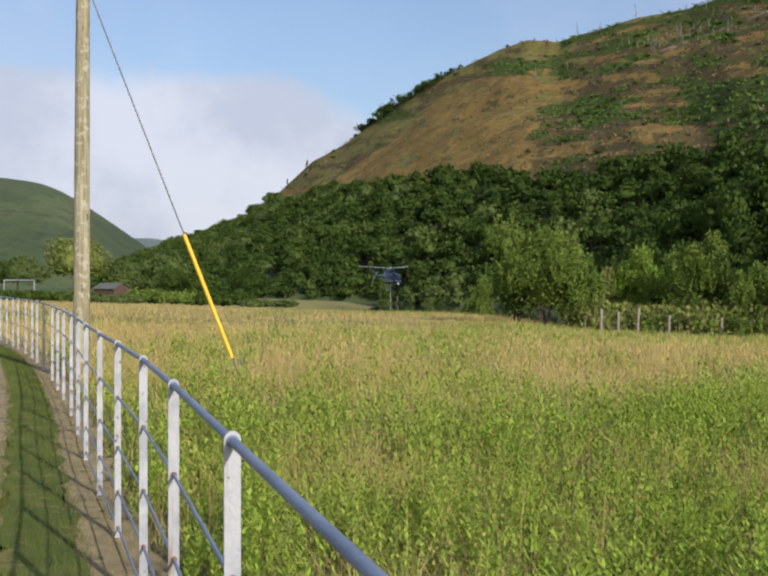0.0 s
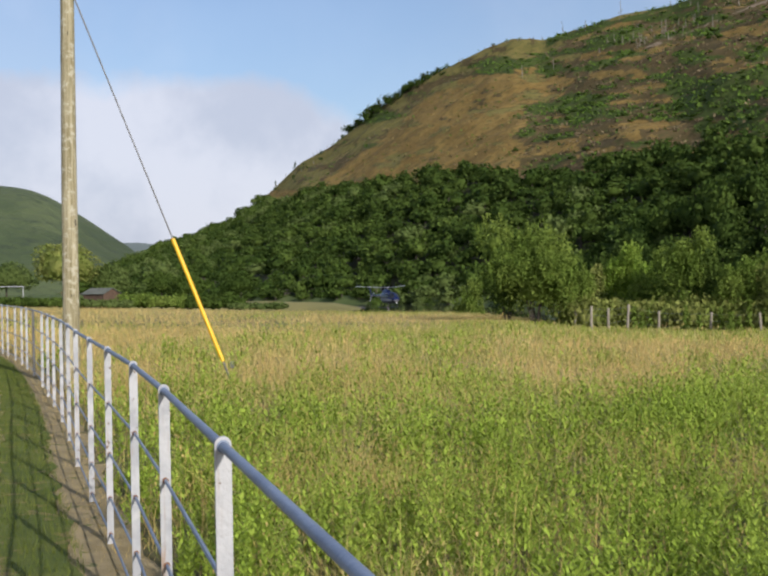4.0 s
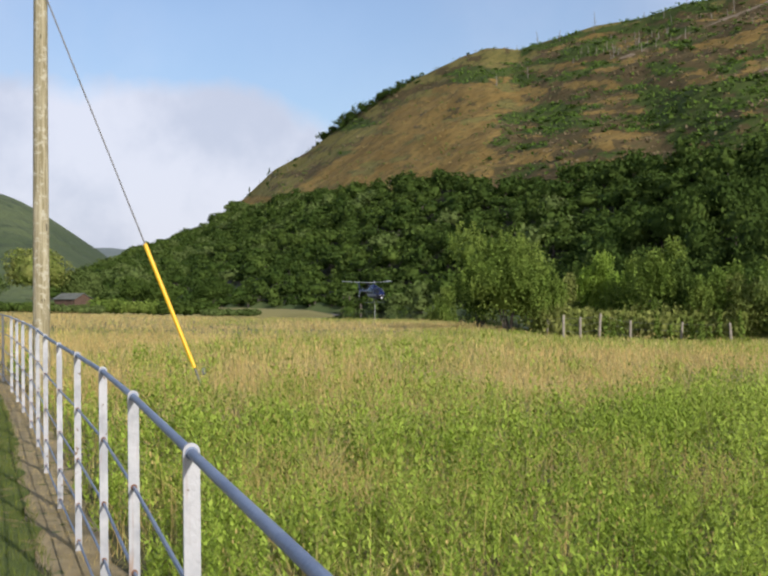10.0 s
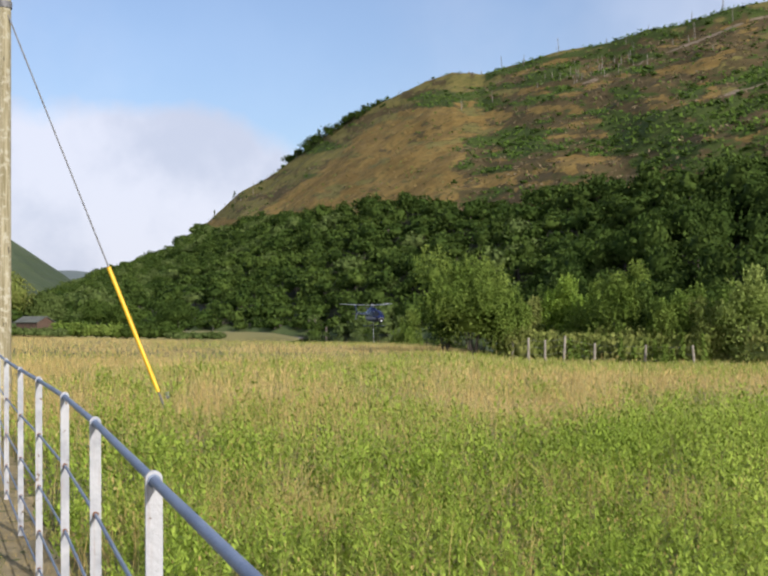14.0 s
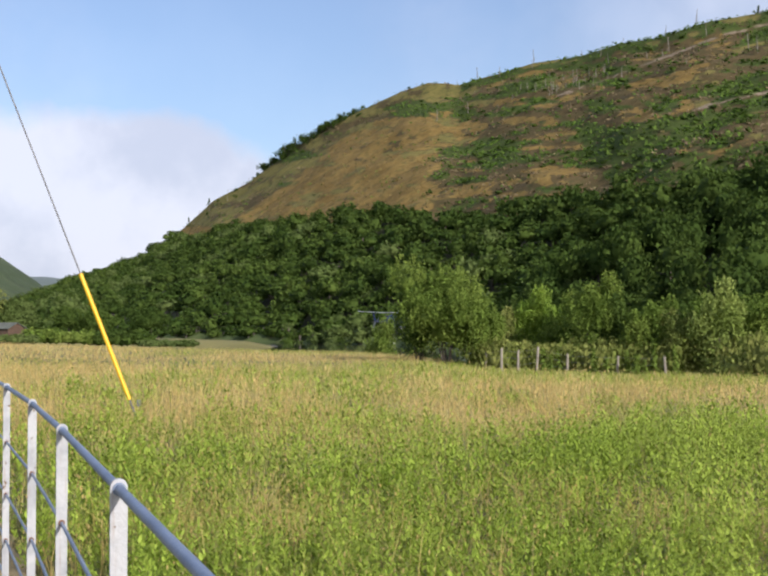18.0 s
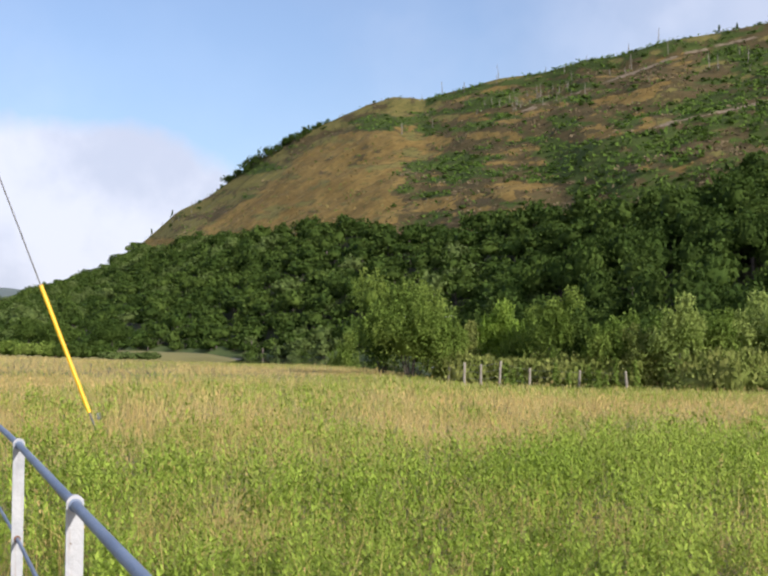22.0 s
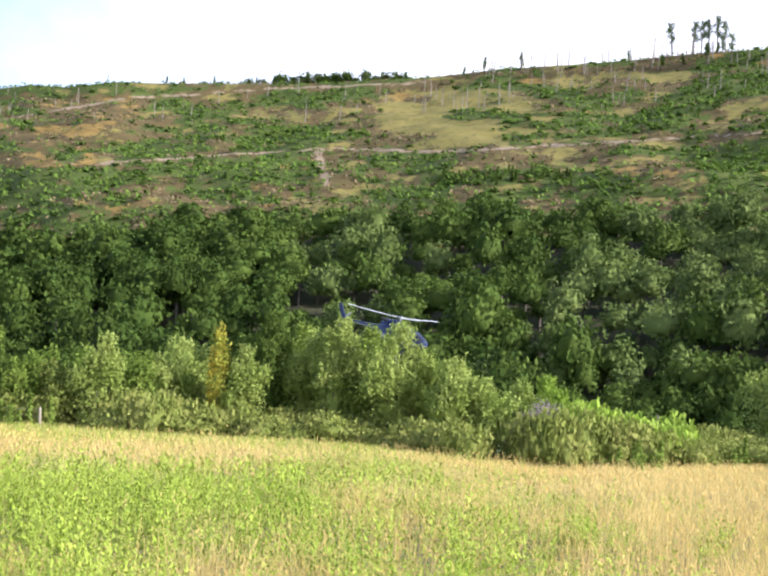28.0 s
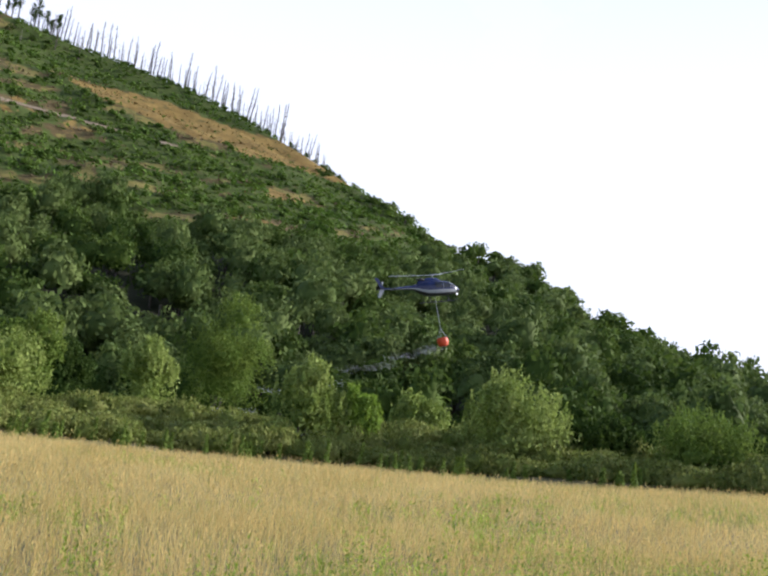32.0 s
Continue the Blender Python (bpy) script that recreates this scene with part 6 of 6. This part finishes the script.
# ---- what moves ----
# seconds, bearing, elevation of the rotor head, distance, turn towards the viewer, nose up, rotor's turn
FLIGHT = [
    (0, -0.34, 0.8, 183, 67, -2, 242), (0.5, -0.57, 0.56, 183, 67, -1, 244), (1, -0.7, 0.28, 183, 67, 0, 240), (1.5, -0.7, 0.03, 183, 65, 1, 242), (2, -0.62, -0.11, 184, 63, 2, 238),
    (2.5, -0.74, -0.18, 184, 65, 1, 240), (3, -0.69, -0.2, 184, 65, 0, 242), (3.5, -0.72, -0.2, 184, 65, 0, 242), (5.5, -0.75, -0.05, 184, 65, 0, 240), (6, -0.9, 0.05, 184, 65, -1, 242),
    (7, -1.08, 0.16, 184, 67, -1, 244), (8, -1.34, 0.1, 184, 67, 0, 240), (9, -1.54, 0.29, 183, 67, -1, 242), (10, -1.42, 0.44, 182, 69, 0, 246), (11, -1.71, 0.54, 181, 67, 0, 242),
    (12, -2.09, 0.48, 180, 67, 0, 240), (13, -2.64, 0.48, 178, 67, -1, 240), (14, -3.14, 0.44, 176, 67, 0, 242), (14.5, -3.4, 0.44, 175, 67, 0, 240), (16.5, -4.35, 0.43, 172, 67, -1, 240),
    (17, -4.84, 0.49, 171, 65, -1, 242), (18, -5.55, 0.5, 169, 65, 0, 242), (19, -5.85, 0.6, 167, 65, 0, 240), (19.5, -6.09, 0.72, 166, 65, 0, 240), (21, -7.6, 0.85, 152, 62, -1, 242),
    (23, -12, 1.1, 140, 70, -2, 244), (24.5, -16.79, 1.58, 120, 76, -4, 236), (25, -18.12, 2.14, 117, 66, -4, 226), (25.5, -20.53, 2.37, 114, 57, -4, 212), (26.5, -26.2, 3.1, 109, 48, -7, 208),
    (27.5, -32.81, 3.79, 106, 42, -9, 206), (28, -37.07, 4.06, 104, 36, -10, 204), (28.5, -42.19, 4.44, 103, 24, -11, 202), (29, -47.72, 4.76, 102, 10, -9, 196), (29.5, -53.61, 5.26, 102, 3, -8, 190),
    (30, -59.95, 5.96, 103, 0, -3, 186), (30.5, -65.7, 6.66, 106, -3, 1, 182), (31, -71.36, 7.42, 112, -8, 4, 178), (31.5, -76.2, 8.26, 121, -18, 9, 172), (32, -80.2, 8.99, 133, -28, 14, 166),
]
# the bucket's bearing and elevation once it is airborne again
SWING = [(28.5, -42.0, -0.4), (29, -47.46, -0.22), (29.5, -53.20, 0.70), (30, -60.0, 1.40), (30.5, -66.00, 2.18), (31, -71.67, 3.14), (31.5, -76.75, 4.45), (32, -81.32, 5.38)]


def sight(az, el, r):
    x, y = polar(az, r)
    return Vector((float(x), float(y), 1.53 + r * math.tan(radians(el))))


def flight_pose(az, el, r, b, nose):
    m = pose(0, 0, 0, 0, -nose, az - b)
    return Matrix.Translation(sight(az, el, r) - m.to_3x3() @ Vector((0, 0, 1.68))) @ m


def bucket_pose(row):
    t, az, el, r, b, nose, _ = row
    hook = flight_pose(az, el, r, b, nose) @ Vector((0.2, 0, -1.02))
    if t < 28.5:
        end = hook + Vector((0, 0, -1))
    else:
        a, e = (float(np.interp(t, [p[0] for p in SWING], [p[k] for p in SWING])) for k in (1, 2))
        end = sight(a, e, r)
    turn = (hook - end).to_track_quat("Z", "Y").to_matrix().to_4x4()
    return Matrix.Translation(hook) @ turn


def motions():
    walk(HELI, [(row[0], flight_pose(*row[1:6])) for row in FLIGHT])
    walk(ROTOR, [(row[0], pose(0, 0, 1.68, 0, 0, row[6])) for row in FLIGHT])
    walk(TAIL, [(row[0], pose(-6.95, 0.24, 0.36, 0, 40 + 0.5 * (row[6] - 200), 0)) for row in FLIGHT])
    hang = [(row[0], bucket_pose(row)) for row in FLIGHT]
    walk(BUCKET, hang)
    inside = [(t, m @ Matrix.Translation((0, 0, -HOOK))) for t, m in hang]
    times = [t for t, _ in inside]

    def carried(t):
        return Vector([float(np.interp(t, times, [m.translation[k] for _, m in inside])) for k in range(3)])

    rg = np.random.default_rng(3)
    for k, ob in enumerate(SPRAY):
        go = 29.25 + 0.05 * k
        turn = rg.uniform(0, 360)
        rows = [(t, Matrix.Translation(m.translation)) for t, m in inside if t < go - 0.03]
        p0, v0 = carried(go), (carried(go) - carried(go - 0.2)) / 0.2
        rows.append((go, Matrix.Translation(p0 + Vector((0, 0, -0.5)))))
        side = Vector((rg.normal(0, 0.25), rg.normal(0, 0.25), rg.normal(0, 0.2)))
        for d in (0.1, 0.25, 0.5, 0.8, 1.2):
            slow = (1 - math.exp(-4.0 * d)) / 4.0
            p = p0 + v0 * slow + side * d + Vector((0, 0, -0.5 - 1.9 * d - 1.6 * d * d))
            rows.append((go + d, Matrix.Translation(p) @ pose(0, 0, 0, 0, 0, turn * 0.2 * d)))
        rows = [row for row in rows if row[0] <= 32.0]
        if rows[-1][0] < 32.0:
            rows.append((32.0, rows[-1][1]))
        walk(ob, rows)


motions()
